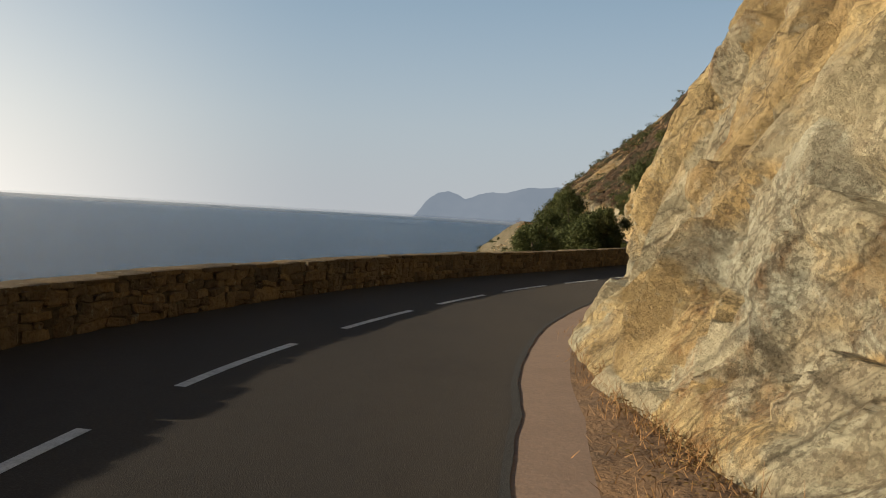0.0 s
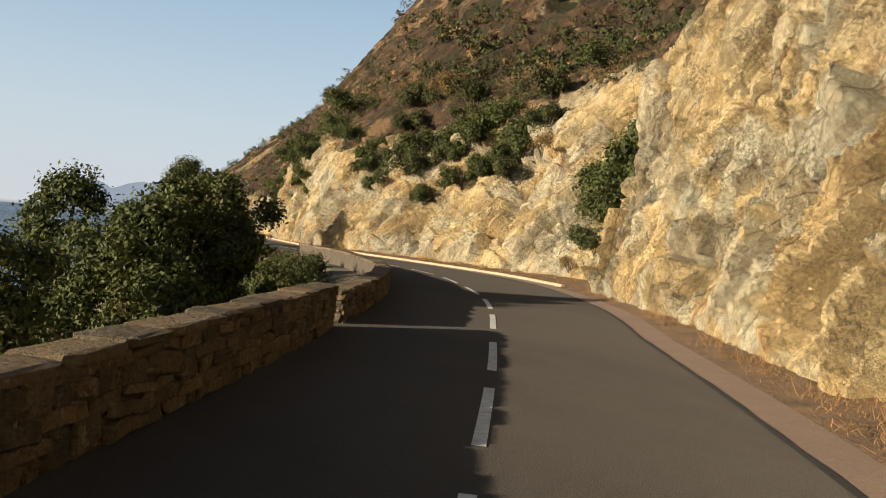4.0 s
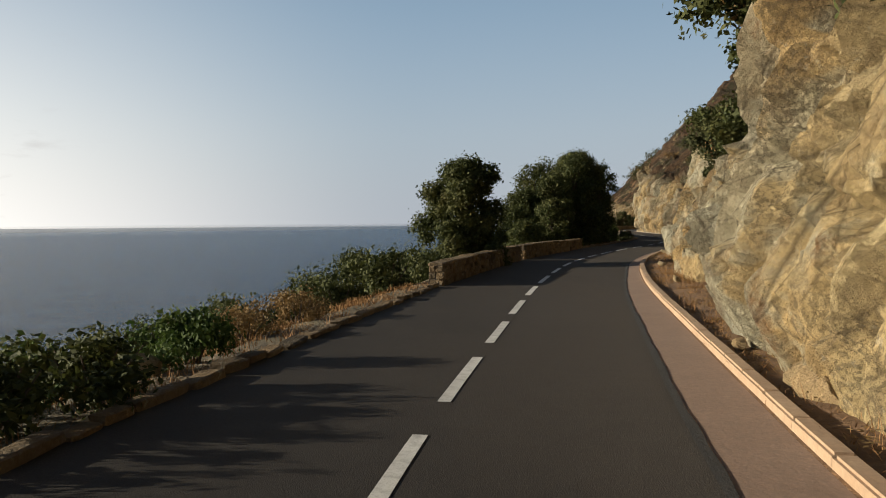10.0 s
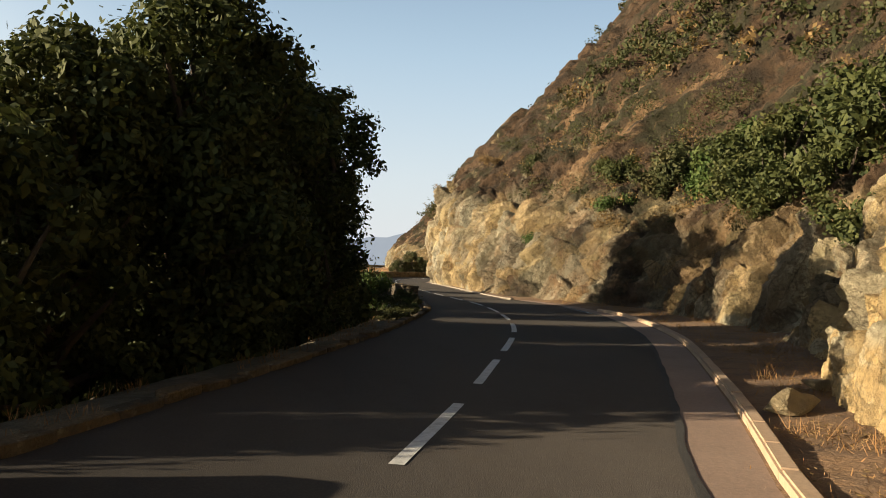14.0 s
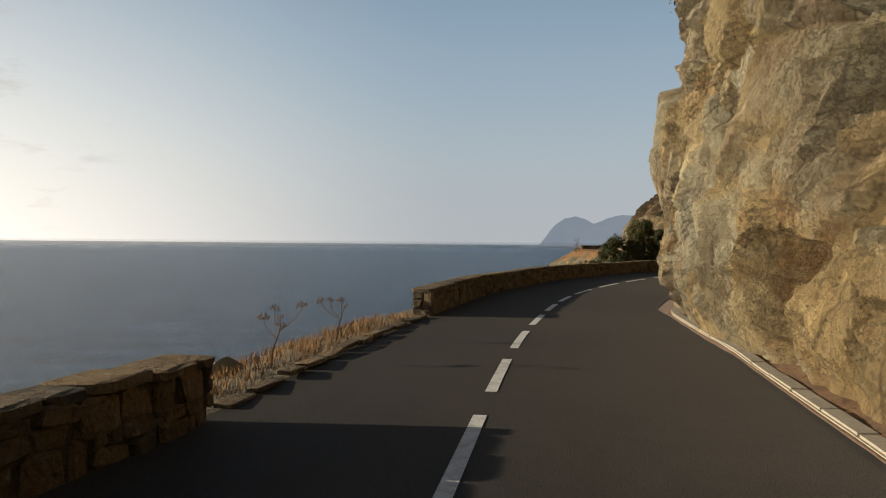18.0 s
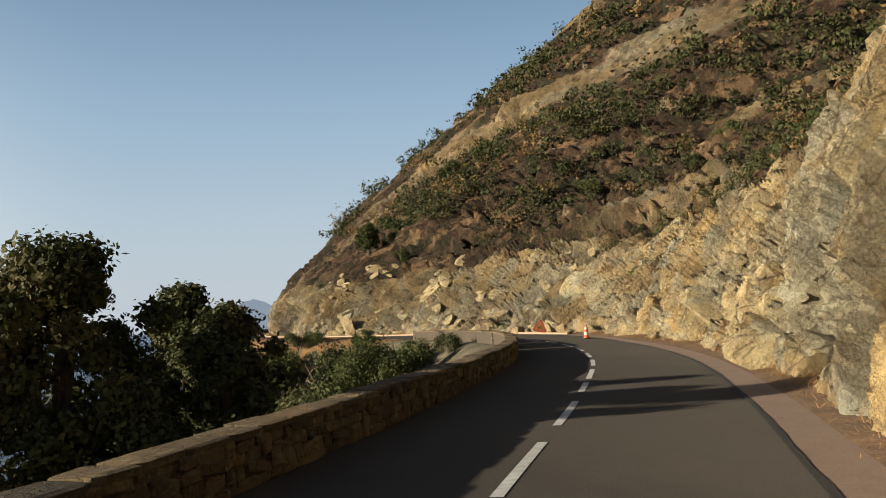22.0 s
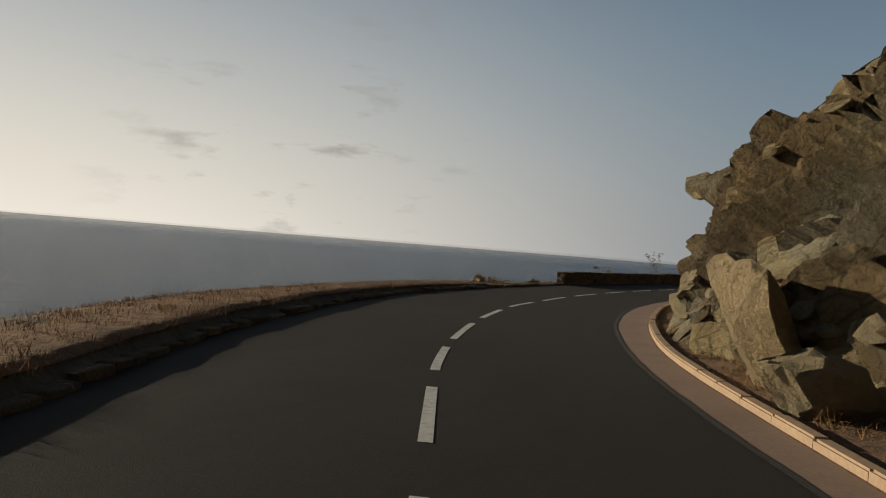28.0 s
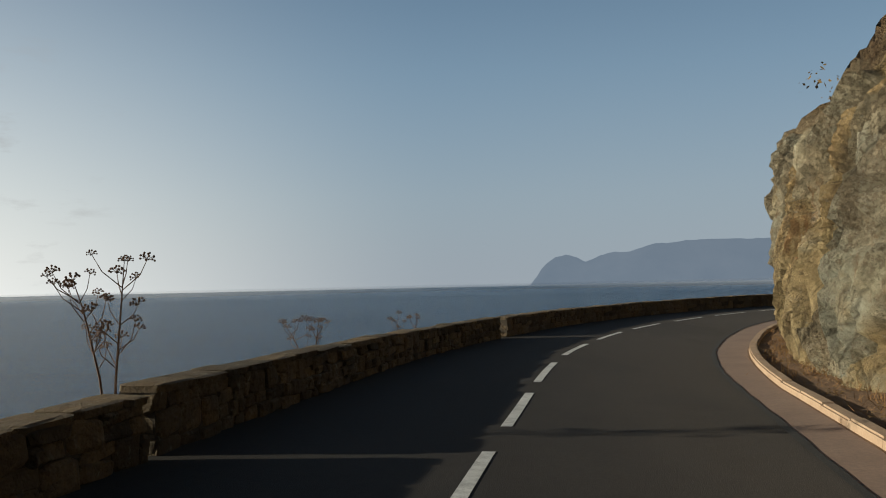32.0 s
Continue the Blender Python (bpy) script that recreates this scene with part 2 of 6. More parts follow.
    rock_up = k.mix(k.noise(0.3, 7, 0.7, vec=strata, lo=0.55, hi=0.61), rock_up, (0.23, 0.145, 0.078))
    rock_up = k.mix(k.math("MULTIPLY", fine, 0.35), rock_up, (0.03, 0.02, 0.013))
    brk = k.noise(0.4, 7, 0.72, lo=0.26, hi=0.4)
    c = k.mix(k.math("MULTIPLY", up, brk), c, rock_up)
    k.color(c)
    mid = k.noise(1.8, 9, 0.72, vec=strata, lo=0.3, hi=0.7)
    crumbs = []
    for scale in (2.0, 5.0, 12.0):
        v = k.node("ShaderNodeTexVoronoi", Scale=scale)
        k.link(add.outputs[0], v.inputs["Vector"])
        sep = k.node("ShaderNodeSeparateColor")
        k.link(v.outputs["Color"], sep.inputs[0])
        crumbs.append(k.math("MULTIPLY", sep.outputs[0], k.noise(0.9, 5, 0.62, lo=0.4, hi=0.6)))
    k.bump((mid, 0.10), (crumbs[0], 0.05), (crumbs[1], 0.03), (crumbs[2], 0.014), (open_, 0.03), (fine, 0.045), (speck, 0.008), strength=1.0)
    return k.m


rock_pale = rock_material("pale_rock")


def boulder_material():
    k = Mat("boulder_stone", 0.9)
    a = k.noise(1.6, 6, 0.65)
    f = k.noise(9.0, 7, 0.65)
    c = k.mix(a, (0.5, 0.4, 0.225), (0.34, 0.29, 0.19))
    c = k.mix(k.math("MULTIPLY", k.random(), 0.6), c, (0.46, 0.29, 0.12))
    c = k.mix(k.math("MULTIPLY", f, 0.4), c, (0.16, 0.12, 0.075))
    k.color(c).bump((a, 0.15), (k.noise(3.0, 8, 0.7, vec=k.stretched(0.5, 0.5, 2.2, 25, 20, 0), lo=0.35, hi=0.65), 0.08), (f, 0.05), strength=1.0)
    return k.m


boulder_mat = boulder_material()


def asphalt_material():
    k = Mat("asphalt", 0.9)
    k.b.inputs["Specular IOR Level"].default_value = 0.18
    k.b.inputs["Diffuse Roughness"].default_value = 1.0
    big = k.noise(0.22, 4, 0.6)
    streak = k.noise(0.9, 4, 0.5, vec=k.stretched(1.3, 0.1, 1.0), lo=0.4, hi=0.65)
    mid = k.noise(3.2, 5, 0.6)
    agg = k.cells(95.0, feature="F1", lo=0.1, hi=0.75)
    grit = k.noise(160.0, 2, 0.5, lo=0.35, hi=0.75)
    speck = k.noise(42.0, 4, 0.7, lo=0.5, hi=0.72)
    c = k.mix(big, (0.029, 0.025, 0.022), (0.040, 0.034, 0.029))
    c = k.mix(k.math("MULTIPLY", streak, 0.35), c, (0.034, 0.033, 0.033))
    c = k.mix(k.math("MULTIPLY", mid, 0.3), c, (0.05, 0.046, 0.041))
    c = k.mix(k.math("MULTIPLY", grit, 0.4), c, (0.085, 0.073, 0.06))
    c = k.mix(k.math("MULTIPLY", speck, 0.5), c, (0.11, 0.094, 0.077))
    patch_ = k.noise(0.12, 6, 0.68, vec=k.stretched(1.6, 0.5, 1.0, 0, 0, 8), lo=0.48, hi=0.58)
    c = k.mix(k.math("MULTIPLY", patch_, 0.3), c, (0.022, 0.02, 0.019))
    k.color(c).bump((agg, 0.0035), (mid, 0.005), strength=0.5)
    return k.m


asphalt = asphalt_material()


def plain(name, a, b, scale=3.0, fine=30.0, rough=0.85, bump=0.01, dark=None, metal=0.0):
    k = Mat(name, rough, metal)
    n1, n2 = k.noise(scale, 5, 0.6), k.noise(fine, 5, 0.6)
    c = k.mix(n1, a, b)
    c = k.mix(k.math("MULTIPLY", n2, 0.4), c, dark or tuple(x * 0.45 for x in a))
    k.color(c).bump((n1, bump), (n2, bump * 0.4), strength=0.6)
    return k.m


def paint_material():
    k = Mat("road_paint", 0.7)
    wear = k.noise(7.0, 6, 0.7, lo=0.46, hi=0.7)
    fine = k.noise(60.0, 3, 0.6, lo=0.5, hi=0.75)
    c = k.mix(k.noise(1.3, 3), (0.66, 0.66, 0.64), (0.5, 0.5, 0.48))
    c = k.mix(k.math("MULTIPLY", wear, 0.55), c, (0.12, 0.12, 0.115))
    c = k.mix(k.math("MULTIPLY", fine, 0.5), c, (0.2, 0.2, 0.19))
    k.color(c).bump((fine, 0.003), strength=0.4)
    return k.m


paint = paint_material()
concrete = plain("reddish_concrete", (0.22, 0.145, 0.105), (0.27, 0.185, 0.135), 1.1, 24.0, 0.9, 0.006, (0.11, 0.085, 0.07))
kerb_mat = plain("pink_kerb_concrete", (0.36, 0.245, 0.155), (0.43, 0.31, 0.205), 2.0, 20.0, 0.9, 0.008, (0.17, 0.12, 0.085))
tar = plain("old_tar_joint", (0.012, 0.0115, 0.011), (0.018, 0.017, 0.016), 4.0, 40.0, 0.9, 0.01)
kerb_grey = plain("whitish_edging_concrete", (0.34, 0.30, 0.24), (0.26, 0.23, 0.18), 2.0, 18.0, 0.9, 0.012, (0.1, 0.085, 0.065))
soil = plain("dry_soil", (0.23, 0.13, 0.06), (0.115, 0.068, 0.036), 1.4, 14.0, 0.95, 0.05, (0.05, 0.037, 0.026))
mortar = plain("old_mortar", (0.085, 0.064, 0.043), (0.05, 0.04, 0.028), 3.0, 30.0, 0.95, 0.02)


def slope_material():
    k = Mat("seaward_slope_earth", 0.95)
    n1, n2 = k.noise(0.5, 5, 0.6), k.noise(6.0, 5, 0.6)
    v = k.node("ShaderNodeTexVoronoi", Scale=1.6)
    k.link(k.pos, v.inputs["Vector"])
    sep = k.node("ShaderNodeSeparateColor")
    k.link(v.outputs["Color"], sep.inputs[0])
    c = k.mix(n1, (0.13, 0.095, 0.058), (0.085, 0.08, 0.04))
    c = k.mix(k.math("MULTIPLY", sep.outputs[0], k.noise(0.4, 4, 0.6, lo=0.45, hi=0.6)), c, (0.2, 0.165, 0.11))
    c = k.mix(k.math("MULTIPLY", n2, 0.4), c, (0.04, 0.036, 0.022))
    k.color(c).bump((sep.outputs[1], 0.2), (n1, 0.15), (n2, 0.06), strength=0.8)
    return k.m


slope_mat = slope_material()
bark = plain("bark", (0.10, 0.075, 0.052), (0.06, 0.046, 0.034), 6.0, 40.0, 0.95, 0.02)
straw = plain("dry_straw", (0.29, 0.15, 0.05), (0.18, 0.095, 0.035), 0.8, 9.0, 0.9, 0.01, (0.2, 0.12, 0.05))
straw_mat = plain("matted_straw", (0.31, 0.16, 0.06), (0.15, 0.08, 0.034), 2.6, 14.0, 0.95, 0.16, (0.09, 0.055, 0.028))
rubber = plain("black_rubber", (0.02, 0.02, 0.02), (0.03, 0.03, 0.03), 8.0, 50.0, 0.7, 0.003)
cone_red = plain("faded_orange_plastic", (0.62, 0.13, 0.04), (0.52, 0.10, 0.035), 6.0, 30.0, 0.55, 0.002)
cone_white = plain("dirty_reflective_white", (0.72, 0.70, 0.66), (0.55, 0.52, 0.47), 7.0, 40.0, 0.5, 0.002)
sign_red = plain("red_sign_film", (0.30, 0.045, 0.025), (0.24, 0.04, 0.025), 5.0, 40.0, 0.45, 0.002)
sign_face = plain("weathered_amber_film", (0.30, 0.125, 0.035), (0.22, 0.09, 0.03), 5.0, 40.0, 0.5, 0.002)
sign_black = plain("black_film", (0.02, 0.02, 0.02), (0.03, 0.03, 0.03), 5.0, 40.0, 0.5, 0.002)
galvanised = plain("galvanised_steel", (0.36, 0.36, 0.36), (0.28, 0.28, 0.28), 8.0, 50.0, 0.45, 0.002, metal=0.8)


def stone_material(name="wall_stone", joined=False):
    k = Mat(name, 0.92)
    k.b.inputs["Specular IOR Level"].default_value = 0.2
    n1, n2 = k.noise(2.4, 6, 0.65), k.noise(17.0, 6, 0.65)
    c = k.mix(k.random(joined), (0.27, 0.18, 0.088), (0.06, 0.045, 0.03))
    c = k.mix(k.noise(1.1, 3, 0.6, lo=0.5, hi=0.62), c, (0.19, 0.14, 0.085))
    c = k.mix(k.math("MULTIPLY", n1, 0.45), c, (0.17, 0.15, 0.105))
    c = k.mix(k.math("MULTIPLY", n2, 0.45), c, (0.05, 0.04, 0.03))
    lich = k.noise(5.0, 5, 0.7, lo=0.6, hi=0.68)
    c = k.mix(k.math("MULTIPLY", lich, 0.5), c, (0.32, 0.30, 0.22))
    k.color(c).bump((n1, 0.06), (k.cells(7.0, feature="F1", lo=0.0, hi=0.9), 0.02), (n2, 0.025), strength=1.0)
    return k.m


stone_mat = stone_material()
stone_rest = stone_material("wall_stone_joined", True)


def leaf_material(name, a, b, dry=(0.16, 0.13, 0.04), dryness=0.12):
    k = Mat(name, 0.72)
    c = k.mix(k.random(True), a, b)
    d = k.noise(0.6, 4, 0.6, lo=0.52, hi=0.72)
    c = k.mix(k.math("MULTIPLY", d, dryness * 3), c, dry)
    k.color(c)
    k.b.inputs["Specular IOR Level"].default_value = 0.25
    tr = k.node("ShaderNodeBsdfTranslucent")
    k.link(c, tr.inputs["Color"])
    mx = k.node("ShaderNodeMixShader")
    mx.inputs[0].default_value = 0.22
    k.link(k.b.outputs[0], mx.inputs[1])
    k.link(tr.outputs[0], mx.inputs[2])
    k.link(mx.outputs[0], k.t.nodes["Material Output"].inputs["Surface"])
    return k.m


leaf_oak = leaf_material("evergreen_leaves", (0.026, 0.037, 0.010), (0.078, 0.088, 0.025))
leaf_scrub = leaf_material("maquis_leaves", (0.026, 0.034, 0.010), (0.07, 0.074, 0.026), (0.14, 0.095, 0.04), 0.18)
leaf_bright = leaf_material("mastic_leaves", (0.03, 0.06, 0.013), (0.07, 0.105, 0.025))
leaf_brown = leaf_material("dry_brush_leaves", (0.13, 0.085, 0.035), (0.2, 0.13, 0.05), (0.24, 0.15, 0.06), 0.25)


def sea_material():
    k = Mat("sea_water", 0.22)
    k.b.inputs["IOR"].default_value = 1.33
    k.b.inputs["Specular IOR Level"].default_value = 0.28
    w1 = k.noise(0.07, 6, 0.62, vec=k.stretched(1.0, 1.7, 1.0, 0, 0, 20), lo=0.2, hi=0.8)
    w2 = k.noise(0.4, 6, 0.66, vec=k.stretched(0.8, 2.0, 1.0, 0, 0, 25), lo=0.3, hi=0.7)
    w3 = k.noise(0.006, 4, 0.6, lo=0.35, hi=0.65)
    c = k.mix(w3, (0.022, 0.078, 0.175), (0.030, 0.092, 0.195))
    # glint and shade of the ripples are put into the colour as streaks
    c = k.mix(k.math("MULTIPLY", w2, 0.7), c, (0.085, 0.15, 0.235))
    c = k.mix(k.math("MULTIPLY", k.noise(0.05, 7, 0.7, vec=k.stretched(0.6, 2.4, 1.0, 0, 0, 15), lo=0.42, hi=0.6), 0.5), c, (0.018, 0.045, 0.095))
    k.color(c)
    k.bump((w1, 2.8), (w2, 1.6), (k.noise(1.3, 5, 0.6, vec=k.stretched(0.8, 2.2, 1.0, 0, 0, 30), lo=0.3, hi=0.7), 0.4), strength=1.0)
    return k.m


sea_mat = sea_material()


# ---- the road's line: x of the centre for y in steps of 10 m ----
CENTRE = [-4.91, -3.21, -1.97, 1.47, 6.99, 12.22, 16.71, 19.10, 18.78, 17.49, 17.15, 17.62, 18.37, 19.68, 22.06, 25.15, 27.73, 28.77, 28.34, 27.94, 27.92, 28.83, 31.52, 35.74, 40.59, 44.89, 47.83, 49.00, 47.77, 43.36, 38.07, 34.46, 32.84, 32.33, 32.48, 33.30, 36.30, 42.50, 54.00]


def table(rows):
    ys, vs = zip(*rows)
    return lambda y: np.interp(y, ys, vs)


def centre_x(y):
    y = np.atleast_1d(np.asarray(y, float))
    q = (np.clip(y, -10, 368) + 10) / 10
    i = np.clip(q.astype(int), 1, len(CENTRE) - 3)
    u, k = q - i, np.array(CENTRE)
    a, b, c, d = k[i - 1], k[i], k[i + 1], k[i + 2]
    v = b + 0.5 * u * (c - a + u * (2 * a - 5 * b + 4 * c - d + u * (3 * (b - c) + d - a)))
    return v - np.where(y < -10, (y + 10) * -0.1, 0)


def across(y, d):
    """The point d metres to the right of the centre line, for arrays."""
    y = np.atleast_1d(np.asarray(y, float))
    m = (centre_x(y + 0.2) - centre_x(y - 0.2)) / 0.4
    w = np.hypot(1, m)
    return centre_x(y) + d / w, y - d * m / w


YS = np.arange(-12, 368, 0.1)
ARC = np.concatenate([[0], np.cumsum(np.hypot(np.diff(centre_x(YS)), np.diff(YS)))])


def y_at(s):
    return np.interp(s, ARC, YS)


def s_at(y):
    return np.interp(y, YS, ARC)


left_edge = table([(-12, -2.5), (30, -2.5), (52, -2.6), (58, -3.0), (78, -3.0), (88, -2.5), (100, -2.35), (115, -2.1), (130, -2.2), (135, -2.6), (149, -2.6),
                   (155, -2.2), (162, -2.25), (170, -2.8), (175, -2.8), (181, -2.2), (190, -2.1), (200, -2.25), (207, -2.6), (220, -2.4), (260, -2.3), (270, -2.7), (280, -3.0),
                   (288, -3.3), (297, -3.4), (303, -3.1), (307, -3.0), (320, -2.95), (330, -2.9), (343, -2.55), (370, -2.6)])
tar_edge = table([(-12, 3.4), (6, 3.15), (8, 3.15), (12, 2.75), (15, 2.5), (22, 2.2), (28, 2.5), (34, 2.8), (43, 2.8), (48, 3.1), (54, 3.4), (58, 3.6), (68, 3.2), (74, 2.7), (81, 2.3),
                  (87, 2.0), (105, 2.05), (113, 2.15), (128, 2.1), (136, 2.15), (148, 3.0), (156, 3.5), (162, 3.5), (168, 2.58), (171, 2.56), (180, 2.88), (186, 2.95), (192, 2.55), (194, 2.3), (198, 2.6), (206, 2.5), (233, 2.7),
                  (250, 2.45), (256, 2.8), (262, 3.4), (272, 3.3), (285, 2.6), (294, 2.5), (316, 2.75), (334, 2.7), (345, 3.0), (370, 3.0)])
kerb_line = table([(57, 4.4), (62, 4.2), (68, 3.8), (74, 3.25), (79, 3.0), (86, 2.7), (95, 2.7), (112, 2.55), (126, 2.5), (135, 2.7), (147, 3.6), (157, 4.2), (167, 2.65), (171, 2.6),
                   (181, 2.95), (187, 3.0), (193, 2.55), (200, 3.3), (262, 3.9), (272, 3.9), (278, 3.6), (282, 3.2), (291, 3.1), (299, 3.3), (319, 3.35), (333, 3.2), (342, 3.6), (352, 3.9), (370, 3.9)])
cliff_base = table([(-12, 5.4), (4, 4.8), (9, 3.9), (13, 3.0), (16, 2.95), (22, 3.1), (28, 3.2), (34, 4.0), (42, 4.3), (50, 4.3), (54.5, 4.5), (56.5, 5.6), (58.5, 7.2), (61, 7.4), (64, 6.3), (69, 6.0), (73, 5.3), (76, 5.3),
                    (79, 4.5), (83, 3.9), (87, 3.4), (92, 3.3), (100, 3.3), (102, 3.9), (106, 3.8), (112, 3.3), (116, 3.6), (120, 3.4), (124, 3.2), (133, 3.8), (138, 3.9), (146, 5.6), (154, 6.0),
                    (161, 5.5), (165, 4.3), (169, 3.0), (174, 2.95), (183, 3.4), (188, 3.2), (192, 2.75), (195, 2.7), (197, 3.6), (201, 3.9), (206, 3.25), (212, 3.2), (219, 3.7), (226, 3.5), (234, 3.7),
                    (243, 4.0), (252, 3.9), (258, 4.3), (264, 5.6), (270, 5.2), (276, 5.0), (283, 4.7), (288, 3.9), (294, 3.8), (298, 4.15), (305, 4.0), (318, 4.3), (336, 4.0), (343, 4.5), (355, 5.2), (370, 5.2)])
# how high the cut face is, how steep it is and how steep the hill above it is
face_h = table([(-12, 9), (8, 9), (16, 9.5), (28, 10), (40, 9), (54, 9), (58, 4.5), (60.5, 5), (63, 10), (69, 10.5), (73, 8), (76, 7), (85, 6.5), (92, 6.8), (95.5, 6.3), (97.5, 4.0), (104, 3.8), (112, 3.1), (116, 2.7), (121, 2.7), (124, 4.6), (127, 5.2), (133, 5.2), (143, 3), (156, 3),
                (165, 4), (173, 5), (184, 5.4), (191, 5.6), (195, 7.2), (200, 7.2), (208, 7.5), (220, 8), (235, 7), (250, 6), (265, 5), (276, 6), (288, 4.2), (294, 3.9), (304, 3.7), (312, 4.5), (325, 4.2), (336, 3.6), (346, 4.2), (370, 5)])
face_a = table([(-12, 64), (12, 63), (18, 66), (26, 76), (40, 77), (56, 76), (61, 60), (68, 57), (77, 58), (85, 70), (91, 80), (99, 83), (106, 64), (115, 60), (124, 70), (134, 72), (144, 58), (156, 54),
                (165, 54), (173, 66), (182, 80), (187, 88), (194, 91), (198, 92), (203, 82), (210, 75), (222, 72), (235, 60), (250, 53), (265, 46), (276, 45), (288, 50), (294, 69), (304, 69), (315, 64), (326, 68), (335, 84), (346, 80), (370, 74)])
hill_a = table([(-12, 48), (20, 47), (45, 43), (60, 40), (80, 42), (90, 50), (100, 50), (106, 42), (112, 36), (122, 36), (130, 43), (160, 45), (180, 47), (200, 47), (213, 40), (225, 33.5), (235, 27.5), (250, 25), (270, 23.5), (288, 25), (295, 34), (303, 36), (310, 35), (336, 48), (370, 48)])

# and how steep it is higher up
top_a = table([(-12, 45), (170, 45), (185, 53), (205, 53), (220, 36.5), (240, 26), (290, 24.5), (310, 34), (322, 40), (370, 40)])


# ---- building helpers ----
def mesh_from(name, verts, faces, material, smooth=True):
    me = bpy.data.meshes.new(name)
    me.from_pydata([tuple(v) for v in verts] if not isinstance(verts, list) else verts, [], faces)
    me.materials.append(material)
    me.polygons.foreach_set("use_smooth", np.full(len(me.polygons), smooth))
    me.update()
    return me


def quads_mesh(name, verts, material, smooth=False):
    """A mesh of separate four-cornered faces from an array (n, 4, 3)."""
    n = len(verts)
    me = bpy.data.meshes.new(name)
    me.vertices.add(n * 4)
    me.vertices.foreach_set("co", np.ascontiguousarray(verts, dtype=np.float32).ravel())
    me.loops.add(n * 4)
    me.loops.foreach_set("vertex_index", np.arange(n * 4, dtype=np.int32))
    me.polygons.add(n)
    me.polygons.foreach_set("loop_start", np.arange(0, n * 4, 4, dtype=np.int32))
    me.polygons.foreach_set("loop_total", np.full(n, 4, dtype=np.int32))
    me.materials.append(material)
    me.update(calc_edges=True)
    me.validate()
    return me


def grid_mesh(name, pts, material, smooth=True, flip=False):
    """A sheet from an array (rows, columns, 3)."""
    r, c = pts.shape[:2]
    i = np.arange(r * c).reshape(r, c)
    q = np.stack([i[:-1, :-1], i[:-1, 1:], i[1:, 1:], i[1:, :-1]], -1).reshape(-1, 4)
    if flip:
        q = q[:, ::-1]
    me = bpy.data.meshes.new(name)
    me.vertices.add(r * c)
    me.vertices.foreach_set("co", np.ascontiguousarray(pts, dtype=np.float32).ravel())
    me.loops.add(len(q) * 4)
    me.loops.foreach_set("vertex_index", np.ascontiguousarray(q, dtype=np.int32).ravel())
    me.polygons.add(len(q))
    me.polygons.foreach_set("loop_start", np.arange(0, len(q) * 4, 4, dtype=np.int32))
    me.polygons.foreach_set("loop_total", np.full(len(q), 4, dtype=np.int32))
    me.polygons.foreach_set("use_smooth", np.full(len(q), smooth))
    me.materials.append(material)
    me.update(calc_edges=True)
    return me


def part(name, bm, material, parent, label=""):
    """Links a bmesh, or a mesh, as one object under a thing or a part."""
    if isinstance(bm, bmesh.types.BMesh):
        me = bpy.data.meshes.new(name)
        bm.to_mesh(me)
        bm.free()
        me.materials.append(material)
    else:
        me = bm
    ob = new(name, me)
    ob.parent = parent
    return tagged(ob, label)


def hash01(ix, iy, iz, seed):
    h = (ix.astype(np.int64) * 374761393 + iy.astype(np.int64) * 668265263 + iz.astype(np.int64) * 2147483647 + seed * 974634541) & 0xFFFFFFFF
    h = ((h ^ (h >> 13)) * 1274126177) & 0xFFFFFFFF
    h = ((h ^ (h >> 16)) * 2246822519) & 0xFFFFFFFF
    return ((h ^ (h >> 15)) & 0xFFFFFF) / float(0xFFFFFF)


def blocks(p, seed, tilt=0.6, sharp=20.0):
    """Rock broken into blocks: at each place the height of a tilted plane of the nearest block, about -1 to 1, and how near a joint is."""
    base = np.floor(p).astype(np.int64)
    dist, vals = [], []
    for dx in (-1, 0, 1):
        for dy in (-1, 0, 1):
            for dz in (-1, 0, 1):
                c = base + (dx, dy, dz)
                r = [hash01(c[:, 0], c[:, 1], c[:, 2], seed + j) for j in range(7)]
                off = p - (c + np.stack(r[:3], -1) * 0.9)
                dist.append(np.sqrt((off ** 2).sum(-1)))
                vals.append((r[3] * 2 - 1) + tilt * 4 * ((np.stack(r[4:7], -1) - 0.5) * off).sum(-1))
    dist, vals = np.stack(dist), np.stack(vals)
    two = np.partition(dist, 1, axis=0)[:2]
    w = np.exp(-sharp * (dist - two[0]))
    return (w * vals).sum(0) / w.sum(0), two[1] - two[0]


def waves(p, seed, octaves=4):
    """Smooth value noise, about -1 to 1."""
    out, amp, tot = np.zeros(len(p)), 1.0, 0.0
    for o in range(octaves):
        q = p * 2 ** o + 17.3 * o
        b = np.floor(q).astype(np.int64)
        f = q - b
        f = f * f * (3 - 2 * f)
        v = 0
        for dx in (0, 1):
            for dy in (0, 1):
                for dz in (0, 1):
                    w = (f[:, 0] if dx else 1 - f[:, 0]) * (f[:, 1] if dy else 1 - f[:, 1]) * (f[:, 2] if dz else 1 - f[:, 2])
                    v = v + w * hash01(b[:, 0] + dx, b[:, 1] + dy, b[:, 2] + dz, seed + o)
        out += amp * (v * 2 - 1)
        tot += amp
        amp *= 0.5
    return out / tot


